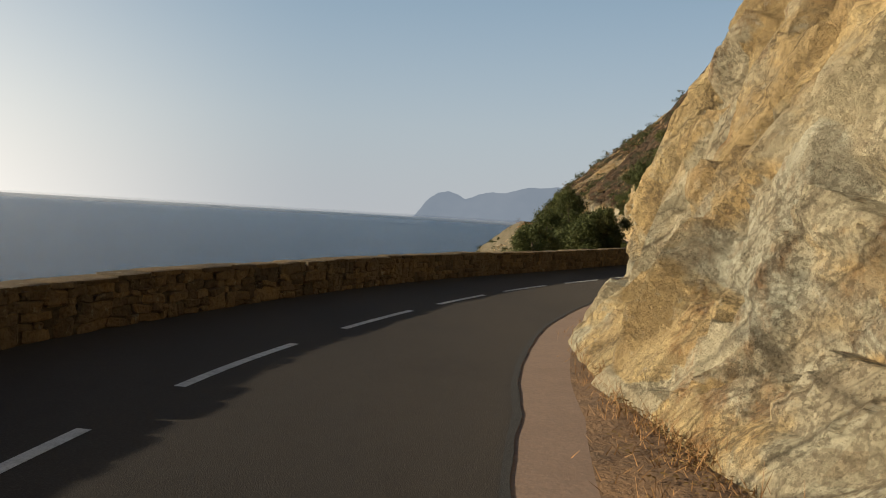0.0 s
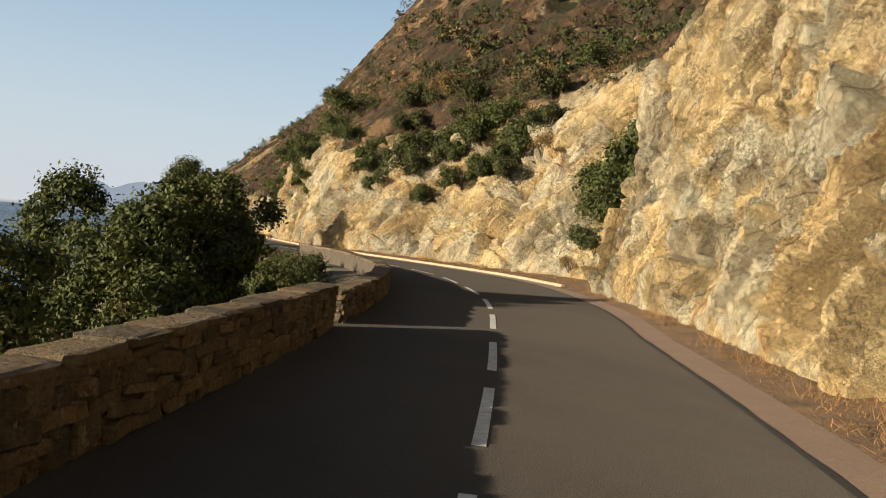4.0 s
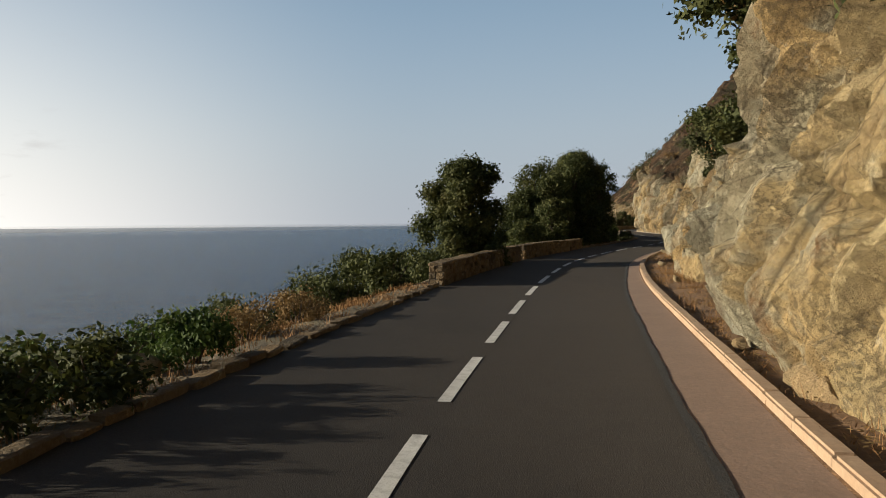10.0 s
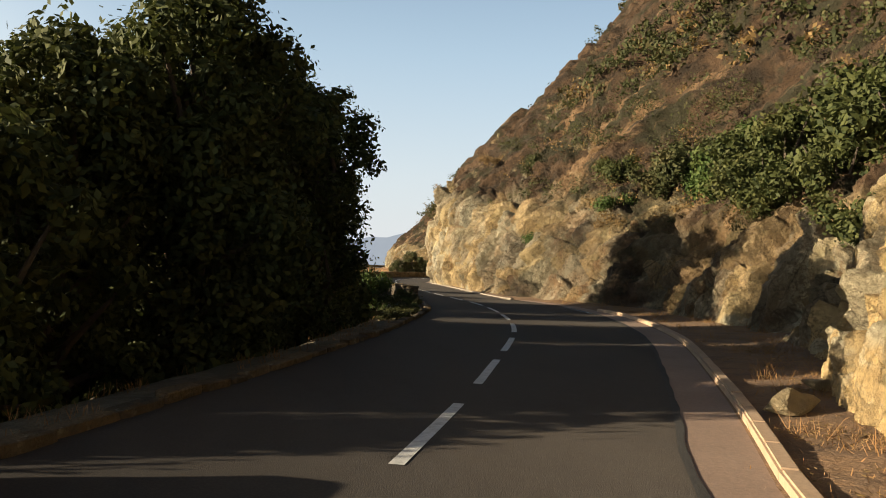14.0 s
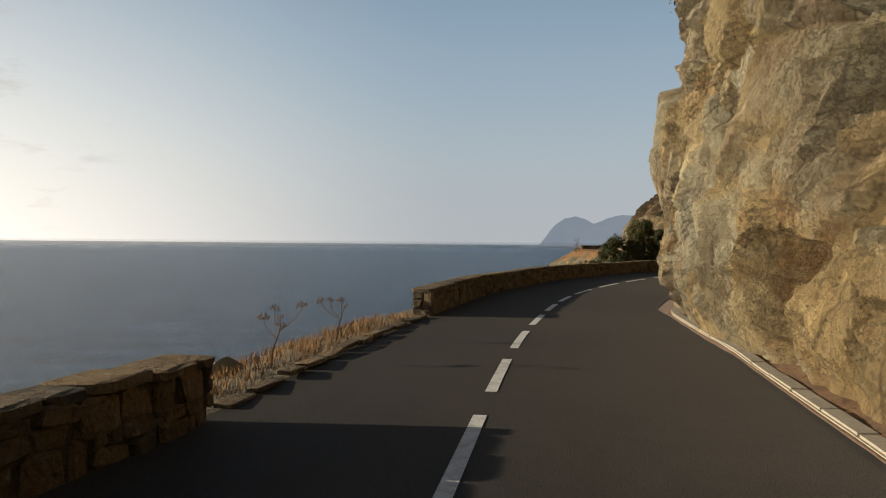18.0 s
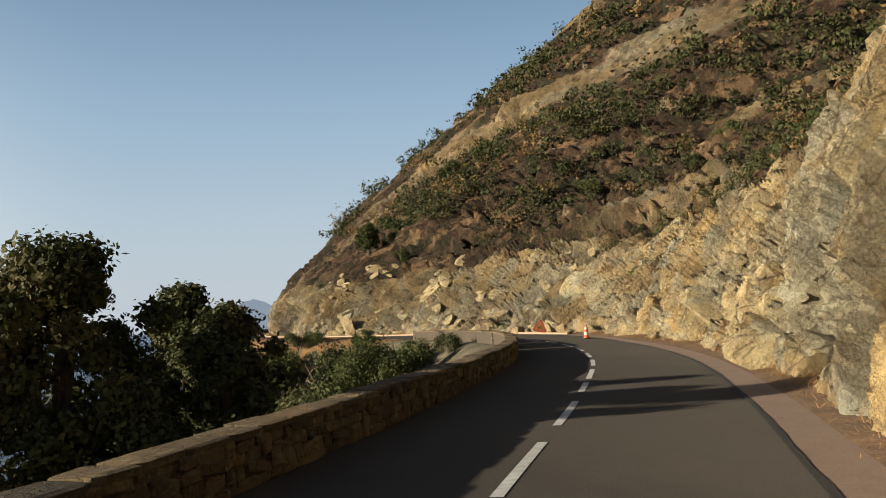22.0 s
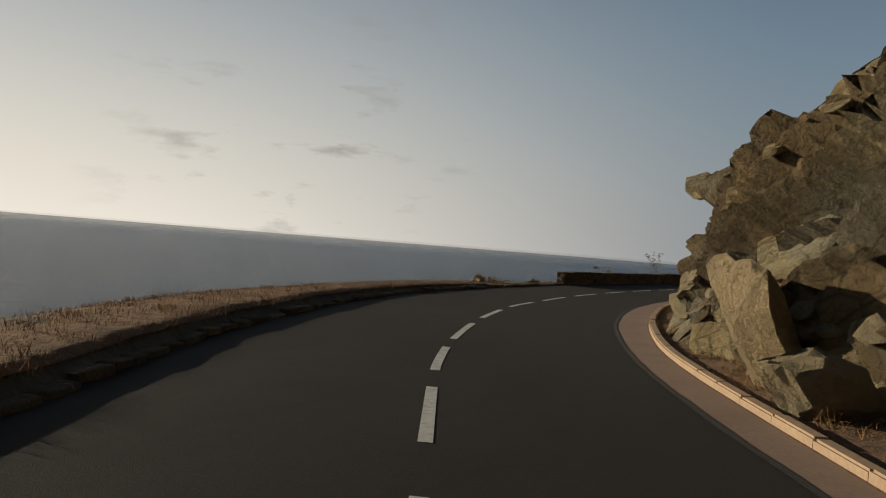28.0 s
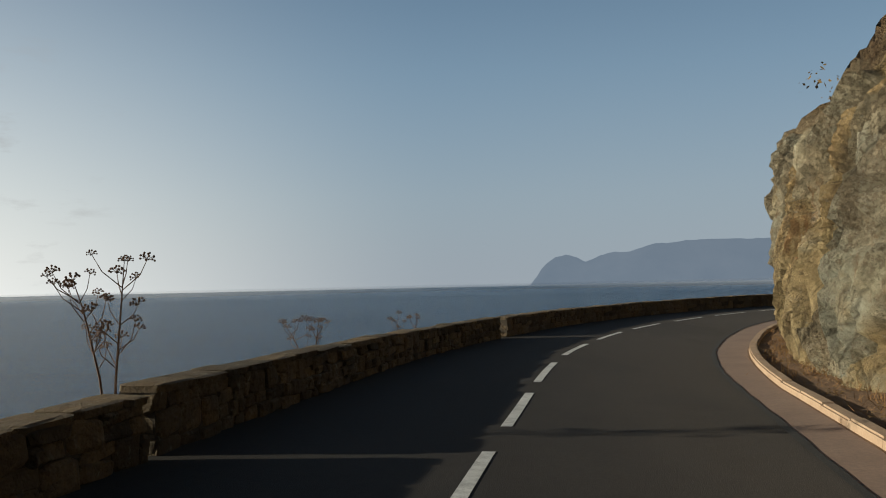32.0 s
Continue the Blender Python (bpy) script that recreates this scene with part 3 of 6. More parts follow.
def facets(a, b, seed):
    """Flat three-cornered facets that meet in sharp creases: a height of about -1 to 1 over the plane (a, b)."""
    k = (a + b) * 0.366
    x, y = a + k, b + k
    i, j = np.floor(x).astype(np.int64), np.floor(y).astype(np.int64)
    fx, fy = x - i, y - j
    z = 0 * i
    h00, h11 = hash01(i, j, z, seed), hash01(i + 1, j + 1, z, seed)
    lower = fx > fy
    hm = np.where(lower, hash01(i + 1, j, z, seed), hash01(i, j + 1, z, seed))
    f0, f1 = np.where(lower, 1 - fx, 1 - fy), np.where(lower, fy, fx)
    return (h00 * f0 + h11 * f1 + hm * (1 - f0 - f1)) * 2 - 1


def slabs(a, b, seed, tilt=0.7, sharp=26.0):
    """Rock broken into flat-faced slabs over the plane (a, b): the height of the slab's tilted face, about -1 to 1, how far the nearest joint is, and a number for the slab."""
    i, j = np.floor(a).astype(np.int64), np.floor(b).astype(np.int64)
    z = 0 * i
    dist, vals, tint = [], [], []
    for dx in (-1, 0, 1):
        for dy in (-1, 0, 1):
            r = [hash01(i + dx, j + dy, z, seed + q) for q in range(5)]
            oa, ob = a - (i + dx + 0.05 + 0.9 * r[0]), b - (j + dy + 0.05 + 0.9 * r[1])
            dist.append(np.sqrt(oa * oa + ob * ob))
            vals.append(r[2] * 2 - 1 + tilt * 2 * ((r[3] - 0.5) * oa + (r[4] - 0.5) * ob) * 2)
            tint.append(r[3])
    dist = np.stack(dist)
    two = np.partition(dist, 1, axis=0)[:2]
    w = np.exp(-sharp * (dist - two[0]))
    w /= w.sum(0)
    return (w * np.stack(vals)).sum(0), two[1] - two[0], (w * np.stack(tint)).sum(0)


# ---- sea, far headland ----
me = bpy.data.meshes.new("sea")
me.from_pydata([(-4950, -3000, -30), (1500, -3000, -30), (1500, 4950, -30), (-4950, 4950, -30)], [], [(0, 1, 2, 3)])
me.materials.append(sea_mat)
tagged(new("sea", me), "calm blue sea with fine ripples under evening light", "sea", kind="structure")


def sea_haze_sheet():
    """A low see-through sheet added as pale far-water haze, lit by sun and sky."""
    k = Mat("sea_haze_sheet", 1.0)
    k.t.nodes.remove(k.b)
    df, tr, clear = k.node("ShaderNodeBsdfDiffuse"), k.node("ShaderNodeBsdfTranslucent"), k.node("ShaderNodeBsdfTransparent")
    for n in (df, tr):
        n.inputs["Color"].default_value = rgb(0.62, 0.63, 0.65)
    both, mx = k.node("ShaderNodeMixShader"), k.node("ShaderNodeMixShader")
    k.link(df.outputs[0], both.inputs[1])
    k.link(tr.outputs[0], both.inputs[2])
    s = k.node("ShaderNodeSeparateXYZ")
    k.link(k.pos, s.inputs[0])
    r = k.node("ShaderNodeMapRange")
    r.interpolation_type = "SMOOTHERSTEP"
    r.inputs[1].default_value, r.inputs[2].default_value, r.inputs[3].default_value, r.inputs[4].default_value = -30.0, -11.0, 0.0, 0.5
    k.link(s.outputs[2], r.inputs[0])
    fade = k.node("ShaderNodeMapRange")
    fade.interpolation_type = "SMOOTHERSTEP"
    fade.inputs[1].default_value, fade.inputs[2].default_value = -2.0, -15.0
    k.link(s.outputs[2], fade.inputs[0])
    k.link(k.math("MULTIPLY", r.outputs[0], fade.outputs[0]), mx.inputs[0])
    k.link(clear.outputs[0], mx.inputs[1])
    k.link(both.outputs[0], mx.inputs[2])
    k.link(mx.outputs[0], k.t.nodes["Material Output"].inputs["Surface"])
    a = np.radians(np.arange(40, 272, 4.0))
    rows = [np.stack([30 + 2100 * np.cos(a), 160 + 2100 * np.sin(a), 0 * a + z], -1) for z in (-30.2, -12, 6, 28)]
    tagged(new("sea_haze_sheet", grid_mesh("sea_haze_sheet", np.stack(rows, 1), k.m)), "thin pale sheet standing in for evening haze over the far water", "haze", kind="structure")


sea_haze_sheet()


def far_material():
    k = Mat("far_land_haze_glow", 1.0)
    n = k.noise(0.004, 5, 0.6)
    # distance haze is put into an even blue-grey glow over a black base
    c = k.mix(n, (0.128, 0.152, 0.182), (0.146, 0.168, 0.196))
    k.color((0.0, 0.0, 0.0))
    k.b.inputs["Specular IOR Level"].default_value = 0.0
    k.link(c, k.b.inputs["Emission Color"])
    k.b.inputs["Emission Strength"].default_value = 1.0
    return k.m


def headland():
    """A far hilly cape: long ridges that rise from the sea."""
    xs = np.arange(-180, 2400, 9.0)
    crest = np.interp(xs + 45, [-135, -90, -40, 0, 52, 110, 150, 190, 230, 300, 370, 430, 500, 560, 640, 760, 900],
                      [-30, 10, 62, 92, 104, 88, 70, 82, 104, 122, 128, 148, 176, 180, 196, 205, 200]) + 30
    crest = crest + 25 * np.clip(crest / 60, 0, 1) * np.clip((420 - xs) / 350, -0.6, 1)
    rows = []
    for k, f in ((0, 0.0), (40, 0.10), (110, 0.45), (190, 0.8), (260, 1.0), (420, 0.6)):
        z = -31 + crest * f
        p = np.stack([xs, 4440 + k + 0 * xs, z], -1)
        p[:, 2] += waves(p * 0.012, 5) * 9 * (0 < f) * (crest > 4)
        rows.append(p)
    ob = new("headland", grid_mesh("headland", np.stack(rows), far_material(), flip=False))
    tagged(ob, "hilly cape across the water, blue-grey haze put in as glow", "headland", kind="structure")


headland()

# ---- road ----
ys = np.arange(-12, 367.5, 0.5)
cols = np.linspace(0, 1, 9)
rows = []
for f in cols:
    d = left_edge(ys) - 0.12 + (tar_edge(ys) - left_edge(ys) + 0.12) * f
    x, y = across(ys, d)
    rows.append(np.stack([x, y, 0 * x], -1))
road = tagged(new("road", grid_mesh("road", np.stack(rows, 1), asphalt)), "narrow two-lane road of worn grey asphalt", "road", kind="structure")

# where each dash begins, as y
DASHES = [3.35, 7.85, 12.29, 16.37, 20.08, 23.92, 27.31, 30.99, 34.52, 37.97, 42.35, 46.26, 50.54, 55.14, 59.76, 64.36, 68.50, 72.40, 76.29, 79.26, 83.45, 87.35, 91.05, 94.65, 98.24, 101.63, 105.22, 108.71, 112.75, 116.35, 119.85, 123.40, 126.56, 130.61, 134.82, 139.11, 143.33, 147.69, 152.11, 155.78, 160.10, 164.35, 168.40, 172.20, 175.90, 179.50, 183.10, 186.60, 189.97, 193.08, 196.00, 199.00, 202.80, 206.89, 211.07, 215.15, 219.16, 222.87, 226.72, 230.78, 233.33, 237.09, 240.73, 244.52, 248.38, 252.40, 256.36, 260.46, 264.55, 268.50, 272.40, 276.15, 279.82, 283.60, 286.77, 289.81, 293.75, 297.50, 301.21, 305.34, 309.60, 313.79, 318.09, 321.99, 325.89, 329.88, 333.68, 338.06, 342.29, 346.44, 350.52, 354.35, 357.95, 361.29]


dash_off = table([(-12, 0), (55, 0), (60, 0.18), (67, 0.2), (71, -0.1), (75, -0.2), (79, 0), (268, 0), (272, 0.2), (279, 0.2), (283, -0.04), (287, -0.2), (293, -0.26), (298, -0.2), (301, 0), (370, 0)])


def dash_mesh(s0, length):
    s = np.linspace(s0, s0 + length, 7)
    y = y_at(s)
    pts = np.stack([np.stack([*across(y, d + dash_off(y)), 0 * y + 0.005], -1) for d in (-0.06, 0.06)], 1)
    return grid_mesh("centre_dash", pts, paint, smooth=False)


for y0, y1 in zip(DASHES, DASHES[1:] + [DASHES[-1] + 4]):
    s0 = float(s_at(y0))
    part("centre_dash", dash_mesh(s0, min(2.9, 0.68 * (float(s_at(y1)) - s0))), paint, road)


# ---- gutter apron and kerb on the hill side ----
def strip(name, y0, y1, d0, d1, z0, z1, material, step=0.5, label="", category="", lumps=0.0):
    y = np.arange(y0, y1 + step * 0.5, step)
    rows = []
    for f in np.linspace(0, 1, 5):
        d = d0(y) + (d1(y) - d0(y)) * f
        px, py = across(y, d)
        p = np.stack([px, py, z0 + (z1 - z0) * f + 0 * px], -1)
        if lumps:
            p[:, 2] += waves(p * 1.3, 3) * lumps * min(1, f * 3)
        rows.append(p)
    return tagged(new(name, grid_mesh(name, np.stack(rows, 1), material)), label, category, kind="structure")


no_kerb = lambda y: np.where((y > 57) & (y < 158), kerb_line(y), np.where((y > 166) & (y < 194), kerb_line(y), np.where(y > 262, kerb_line(y), tar_edge(y) + 0.62)))
strip("gutter", -12, 366, lambda y: tar_edge(y) - 0.02, no_kerb, 0.012, 0.03, concrete, label="reddish concrete gutter beside the asphalt", category="gutter")
strip("tar_joint", -12, 366, lambda y: tar_edge(y) - 0.05, lambda y: tar_edge(y) + 0.025 + 0.008 * np.sin(y * 5.1) + 0.008 * np.sin(y * 1.7), 0.016, 0.022, tar, 0.2, "dark cracked joint between asphalt and gutter", "joint")
strip("roadside_soil", -12, 366, lambda y: no_kerb(y) - 0.03, lambda y: np.maximum(cliff_base(y), no_kerb(y)) + 1.4, 0.03, 0.22, soil, 0.25,
      "dry brown soil with litter at the foot of the rock", "soil", lumps=0.09)


def kerb_block(length, h, w, material):
    bm = bmesh.new()
    bmesh.ops.create_cube(bm, size=1.0)
    bmesh.ops.scale(bm, vec=(length - 0.012, w, h + 0.1), verts=bm.verts)
    bmesh.ops.translate(bm, vec=(0, 0, (h + 0.1) / 2 - 0.1), verts=bm.verts)
    bmesh.ops.bevel(bm, geom=[e for e in bm.edges if min(v.co.z for v in e.verts) > 0], offset=0.022, segments=2, affect="EDGES")
    me = bpy.data.meshes.new("kerb_block")
    bm.to_mesh(me)
    bm.free()
    me.materials.append(material)
    return me


def kerb(y0, y1, h, w, label, material):
    root = tagged(new("kerb"), label, "kerb", kind="structure")
    me = kerb_block(1.0, h, w, material)
    s = s_at(y0)
    while s < s_at(y1):
        a, b = across(y_at(s), kerb_line(y_at(s)) + w / 2), across(y_at(s + 1.0), kerb_line(y_at(s + 1.0)) + w / 2)
        ax, ay, bx, by = float(a[0][0]), float(a[1][0]), float(b[0][0]), float(b[1][0])
        ob = new("kerb_block", me)
        ob.parent = root
        ln = math.hypot(bx - ax, by - ay)
        ob.matrix_basis = Matrix.LocRotScale(((ax + bx) / 2, (ay + by) / 2, random.uniform(-0.008, 0.006)),
                                             Euler((random.uniform(-0.01, 0.01), 0, math.atan2(by - ay, bx - ax))), (ln * 1.002, 1, 1))
        s += 1.0


kerb(57, 158, 0.13, 0.16, "pinkish concrete kerb along the rock side", kerb_mat)
kerb(166.5, 193.5, 0.07, 0.2, "low whitish concrete edging at the foot of the cliff", kerb_grey)
kerb(263, 352, 0.13, 0.16, "pinkish concrete kerb along the rock side", kerb_mat)

# ---- cliff and hillside ----
STEP = 0.1
row_y = np.arange(-12, 366.5, STEP)


def smooth_row(v, metres):
    n = int(metres / STEP) | 1
    k = np.hanning(n + 2)[1:-1]
    return np.convolve(np.pad(v, n // 2, mode="edge"), k / k.sum(), mode="valid")


bx, by = across(row_y, cliff_base(row_y))
bx = np.interp(row_y, by, bx)
ROWS = [bx, smooth_row(bx, 40), smooth_row(face_h(row_y), 4), smooth_row(face_a(row_y), 4), smooth_row(hill_a(row_y), 8), smooth_row(top_a(row_y), 10)]


# stretches where the rock face is browner
brown_rock = table([(-12, -0.3), (140, -0.3), (150, 0.5), (156, 0.85), (166, 0.8), (174, 0.5), (184, 0.22), (194, 0.3), (202, 0.4), (209, 0.2), (217, -0.1), (258, -0.05), (270, 0.42), (298, 0.5), (312, 0.55), (325, 0.4), (340, 0.15), (370, 0.3)])


def bushy(y, u):
    """Where scrub grows on the hill, above 0, and where the rock is bare: bands that follow the layers."""
    c, q = math.cos(radians(108)), math.sin(radians(108))
    return waves(np.stack([(y * c + u * q) / 22, (-y * q + u * c) / 6.0, 0 * y], -1), 66, 3) + 0.16


def rock_surface(ys, us):
    """The rock at places ys along the road and us up the slope: an array (ys, us, 3)."""
    foot, far, hf, af, ah, at = [np.interp(ys, row_y, r)[:, None] for r in ROWS]
    af, ah, at = np.radians(af), np.radians(ah), np.radians(at)
    U = us[None, :] + 0 * ys[:, None]
    LF = hf / np.sin(af)
    on, past = np.minimum(U, LF), np.maximum(U - LF, 0)
    low_, high = np.minimum(past, 18), np.maximum(past - 18, 0)
    R = on * np.cos(af) + low_ * np.cos(ah) + high * np.cos(at)
    Z = on * np.sin(af) + low_ * np.sin(ah) + high * np.sin(at) - 0.15
    keep = np.clip(1 - R / 30, 0, 1)
    P = np.stack([foot * keep + far * (1 - keep) + R, ys[:, None] + 0 * R, Z], -1).reshape(-1, 3)
    ang = (af + (ah - af) * np.clip((U - LF + 0.8) / 2.2, 0, 1)).ravel()
    NRM = np.stack([-np.sin(ang), 0 * ang, np.cos(ang)], -1)
    yy, uu = P[:, 1], U.ravel()

    def turned(deg, la, lb, seed):
        c, q = math.cos(radians(deg)), math.sin(radians(deg))
        a, b = (yy * c + uu * q) / la, (-yy * q + uu * c) / lb
        return facets(a + 0.45 * facets(a * 0.6, b * 0.6, seed + 1), b + 0.45 * facets(a * 0.6 + 9, b * 0.6, seed + 2), seed)

    def ledges(ny, nu, period, seed):
        """Slabs that break off sharply on one side and fall away slowly on the other."""
        w = (yy * ny + uu * nu) / period + 0.45 * turned(118, 6 * period, 2 * period, seed)
        f = w - np.floor(w)
        here = np.clip(turned(118, 5 * period, 1.4 * period, seed + 7) * 1.3 + 0.45, 0, 1)
        return (np.where(f < 0.12, f / 0.12, (1 - f) / 0.88) - 0.5) * here

    hgt = np.clip(P[:, 2] / 1.2, 0.15, 1)
    low = np.clip(P[:, 2] / 0.8, 0.12, 1) * (0.42 + 0.58 * np.clip((yy - 28) / 8, 0, 1)) * (1 - 0.35 * np.clip((yy - 318) / 8, 0, 1)) * (1 - 0.3 * np.clip(past.ravel() / 3, 0, 1) * (1 - np.clip((yy - 214) / 12, 0, 1)) - 0.3 * np.exp(-((yy - 300) / 5) ** 2))
    broken = 0.75 + 0.35 * np.clip((yy - 28) / 8, 0, 1)
    rough = np.clip(0.75 + 0.8 * waves(P / 6.0, 23, 2), 0.4, 1.3)
    disp = hgt * (0.6 * turned(128, 5.2, 2.6, 11) + 0.35 * waves(P / 9.0, 91, 1))
    slab, chip = np.full(len(yy), 0.5), np.full(len(yy), 0.5)
    bent = 0.5 * waves(P / 3.5, 95, 2)
    layered = np.clip((yy - 214) / 12, 0, 1)
    # blocks with few joints along the first bends, tilted layers along the last ones
    for deg, share, sizes in ((127, 1 - layered, ((3.6, 1.9, 0.62), (1.5, 0.75, 0.4), (0.62, 0.34, 0.17))), (122, layered, ((5.0, 1.4, 0.6), (2.4, 0.62, 0.42), (1.0, 0.3, 0.19)))):
        k = np.flatnonzero(share > 0)
        if not len(k):
            continue
        c, q = math.cos(radians(deg)), math.sin(radians(deg))
        a, b = yy[k] * c + uu[k] * q, -yy[k] * q + uu[k] * c + bent[k]
        for n, (la, lb, amp) in enumerate(sizes):
            h, joint, tint = slabs(a / la, b / lb, 900 + 31 * n + deg, (0.6, 0.9, 0.9)[n], (40, 30, 26)[n])
            amp = amp * (1 + (0.15, 0.6, 0.9)[n] * np.clip((yy[k] - 226) / 12, 0, 1) * np.clip((297 - yy[k]) / 6, 0, 1)) * share[k] * low[k] * (1.0, 0.5 + 0.5 * rough[k], rough[k] * broken[k])[n]
            disp[k] += amp * h - amp * ((1.2, 1.6, 1.3) if deg == 122 else (0.8, 0.9, 0.6))[n] * np.clip(1 - joint / (0.06, 0.1, 0.2)[n], 0, 1)
            if n < 2:
                t = (slab, chip)[n]
                t[k] += share[k] * (tint - 0.5)
    disp += low * (0.15 + 0.6 * layered) * ledges(0.86, 0.51, 0.8, 521) + low * 0.6 * layered * ledges(0.86, 0.51, 2.1, 541)
    disp += np.clip(past.ravel() / 4, 0, 1) * (1.0 + 0.9 * layered) * ledges(0.9, 0.43, 4.6, 561)
    hollow = np.clip((waves(P / (0.6, 0.6, 0.45), 131, 1) - 0.34) / 0.1, 0, 1) * np.clip(waves(P / 6.0, 141, 2) * 4 + 0.2, 0, 1)
    disp -= 0.3 * hollow * np.clip(P[:, 2] / 1.5 - 0.2, 0, 1)
    disp = np.where(disp > 0.3, 0.3 + 0.55 * (disp - 0.3), disp)
    # two places where the face was cut back plumb beside the gutter
    plumb = np.maximum(np.exp(-((yy - 201) / 13) ** 4), 0.8 * np.exp(-((yy - 89) / 4.5) ** 4))
    disp -= plumb * 0.6 * np.maximum(disp - 0.2, 0)
    # a nose of rock that hangs over the verge, hollow below
    nose = np.exp(-((P[:, 1] - 300.8) / 2.4) ** 2)
    over = nose * (1.45 * np.exp(-((P[:, 2] - 3.6) / 0.75) ** 2) - 0.5 * np.exp(-((P[:, 2] - 2.0) / 0.7) ** 2))
    P = P + NRM * (disp * (1 - 0.6 * nose))[:, None] - over[:, None] * (1, 0, 0)
    worn = np.clip((past.ravel() - 0.3 + 1.2 * turned(10, 3, 3, 601)) / 1.6, 0, 1)
    # the browner stretches of the face take the hillside's colour
    worn = np.maximum(worn, np.clip(brown_rock(yy) + 0.3 * turned(35, 3, 1.5, 611), 0, 1))
    # ribs of bare rock between the bands of scrub
    worn = worn * (1 - 0.42 * np.clip(-4 * bushy(yy, uu) - 0.2, 0, 1) * np.clip((yy - 195) / 15, 0, 1) * np.clip((uu - 4) / 4, 0, 1))
    return P.reshape(len(ys), len(us), 3), (worn, slab, chip)


def rock_sheet(name, pts, marks, label, category):
    me = grid_mesh(name.rstrip("_0123456789"), pts, rock_pale, smooth=True)
    for mark, v in zip(("weathering", "slab", "chip"), marks):
        me.attributes.new(mark, "FLOAT", "POINT").data.foreach_set("value", np.ascontiguousarray(v, dtype=np.float32).ravel())
    me.set_sharp_from_angle(angle=radians(22))
    tagged(new(name, me), label, category, kind="structure")


face_u = np.arange(0, 10.05, 0.1)
CLIFF, cliff_marks = rock_surface(row_y, face_u)
hill_y, hill_u = np.arange(-12, 366.5, 0.42), np.concatenate([np.arange(9.4, 32, 0.42), np.arange(32, 56, 0.7), np.arange(56, 112, 1.3)])
HILL, hill_marks = rock_surface(hill_y, hill_u)
for i, (a, b) in enumerate(((-13, 72), (72, 150), (150, 200), (200, 258), (258, 367)), 1):
    j0, j1 = np.searchsorted(row_y, a), min(np.searchsorted(row_y, b) + 1, len(row_y))
    rock_sheet(f"cliff_{i}", CLIFF[j0:j1], [m.reshape(CLIFF.shape[:2])[j0:j1] for m in cliff_marks], "pale yellow and ochre broken rock face", "cliff")
rock_sheet("hillside", HILL, hill_marks, "steep brown rocky hillside above the road", "hillside")


def cliff_point(y, u):
    if u < 10:
        return Vector(CLIFF[min(max(int((y + 12) / STEP), 0), len(row_y) - 1), int(u / 0.1)])
    return Vector(HILL[min(max(int((y + 12) / 0.42), 0), len(hill_y) - 1), min(int(np.searchsorted(hill_u, u)), len(hill_u) - 1)])


# ---- seaward slope ----
sr = np.array([0.0, 0.25, 0.6, 1.1, 1.8, 2.8, 4.2, 6.0, 8.5, 12, 17, 24, 34, 48, 70])
sz = np.array([-0.01, 0.0, 0.0, -0.1, -0.45, -1.1, -2.1, -3.5, -5.6, -8.6, -12.8, -18.4, -26, -37, -55])
ry = np.arange(-12, 366, 0.5)
lx, ly = across(ry, left_edge(ry) - 0.1)
lx = np.interp(ry, ly, lx)
shelf = table([(-12, 0), (262, 0), (268, 0.4), (276, 1.2), (283, 1.7), (290, 1.6), (304, 0.8), (310, 0), (370, 0)])
berm = table([(-12, 0), (268, 0), (274, 0.03), (278, 0.2), (284, 0.2), (292, 0.2), (298, 0.16), (304, 0.14), (308, 0), (370, 0)])


def seaward_z(y, r):
    """The ground's height r metres out from the left edge of the road."""
    w = shelf(y)
    z = np.interp(np.maximum(r - w * np.clip(r / 3.0, 0, 1), 0), sr, sz)
    return z + berm(y) * np.clip((r - 0.1) / 0.22, 0, 1) * np.clip(1.6 - r / (3.5 + w), 0, 1)


def left_ground(x, y):
    return float(seaward_z(y, max(float(np.interp(y, ry, lx)) - x, 0)))


rr = np.concatenate([np.arange(0, 5, 0.35), np.geomspace(5, 85, 20)])
G = np.stack([lx[:, None] - rr[None, :], ry[:, None] + 0 * rr[None, :], 0 * lx[:, None] + 0 * rr[None, :]], -1)
for k in range(len(rr)):
    G[:, k, 2] = [seaward_z(y, rr[k]) for y in ry]
flat = G.reshape(-1, 3)
gb, gj = blocks(flat / (1.8, 1.6, 1.2), 301, 0.7)
amp = np.clip(np.tile(rr, len(ry)) / 5 - 0.12, 0, 1)
flat[:, 2] += amp * (0.35 * gb + 0.8 * waves(flat / 5.0, 333, 3)) + 0.03 * waves(flat * 1.5, 35, 2) * np.clip(np.tile(rr, len(ry)) - 0.1, 0, 1)
tagged(new("seaward_slope", grid_mesh("seaward_slope", G, slope_mat, flip=True)), "scrubby earth and rock slope falling to the sea", "slope", kind="structure")


# the berm's top of matted straw
vy = np.arange(270.6, 309, 0.25)
vr = np.arange(0.26, 4.3, 0.2)
V = np.zeros((len(vy), len(vr), 3))
for k, r in enumerate(vr):
    V[:, k, 0] = np.interp(vy, ry, lx) - r
    V[:, k, 1] = vy
    V[:, k, 2] = seaward_z(vy, r) + 0.045
flat = V.reshape(-1, 3)
flat[:, 2] += 0.035 * waves(flat * (0.9, 2.2, 1.0), 57, 3) - np.clip((np.tile(vr, len(vy)) - 3.2) / 1.0, 0, 1) * 0.25
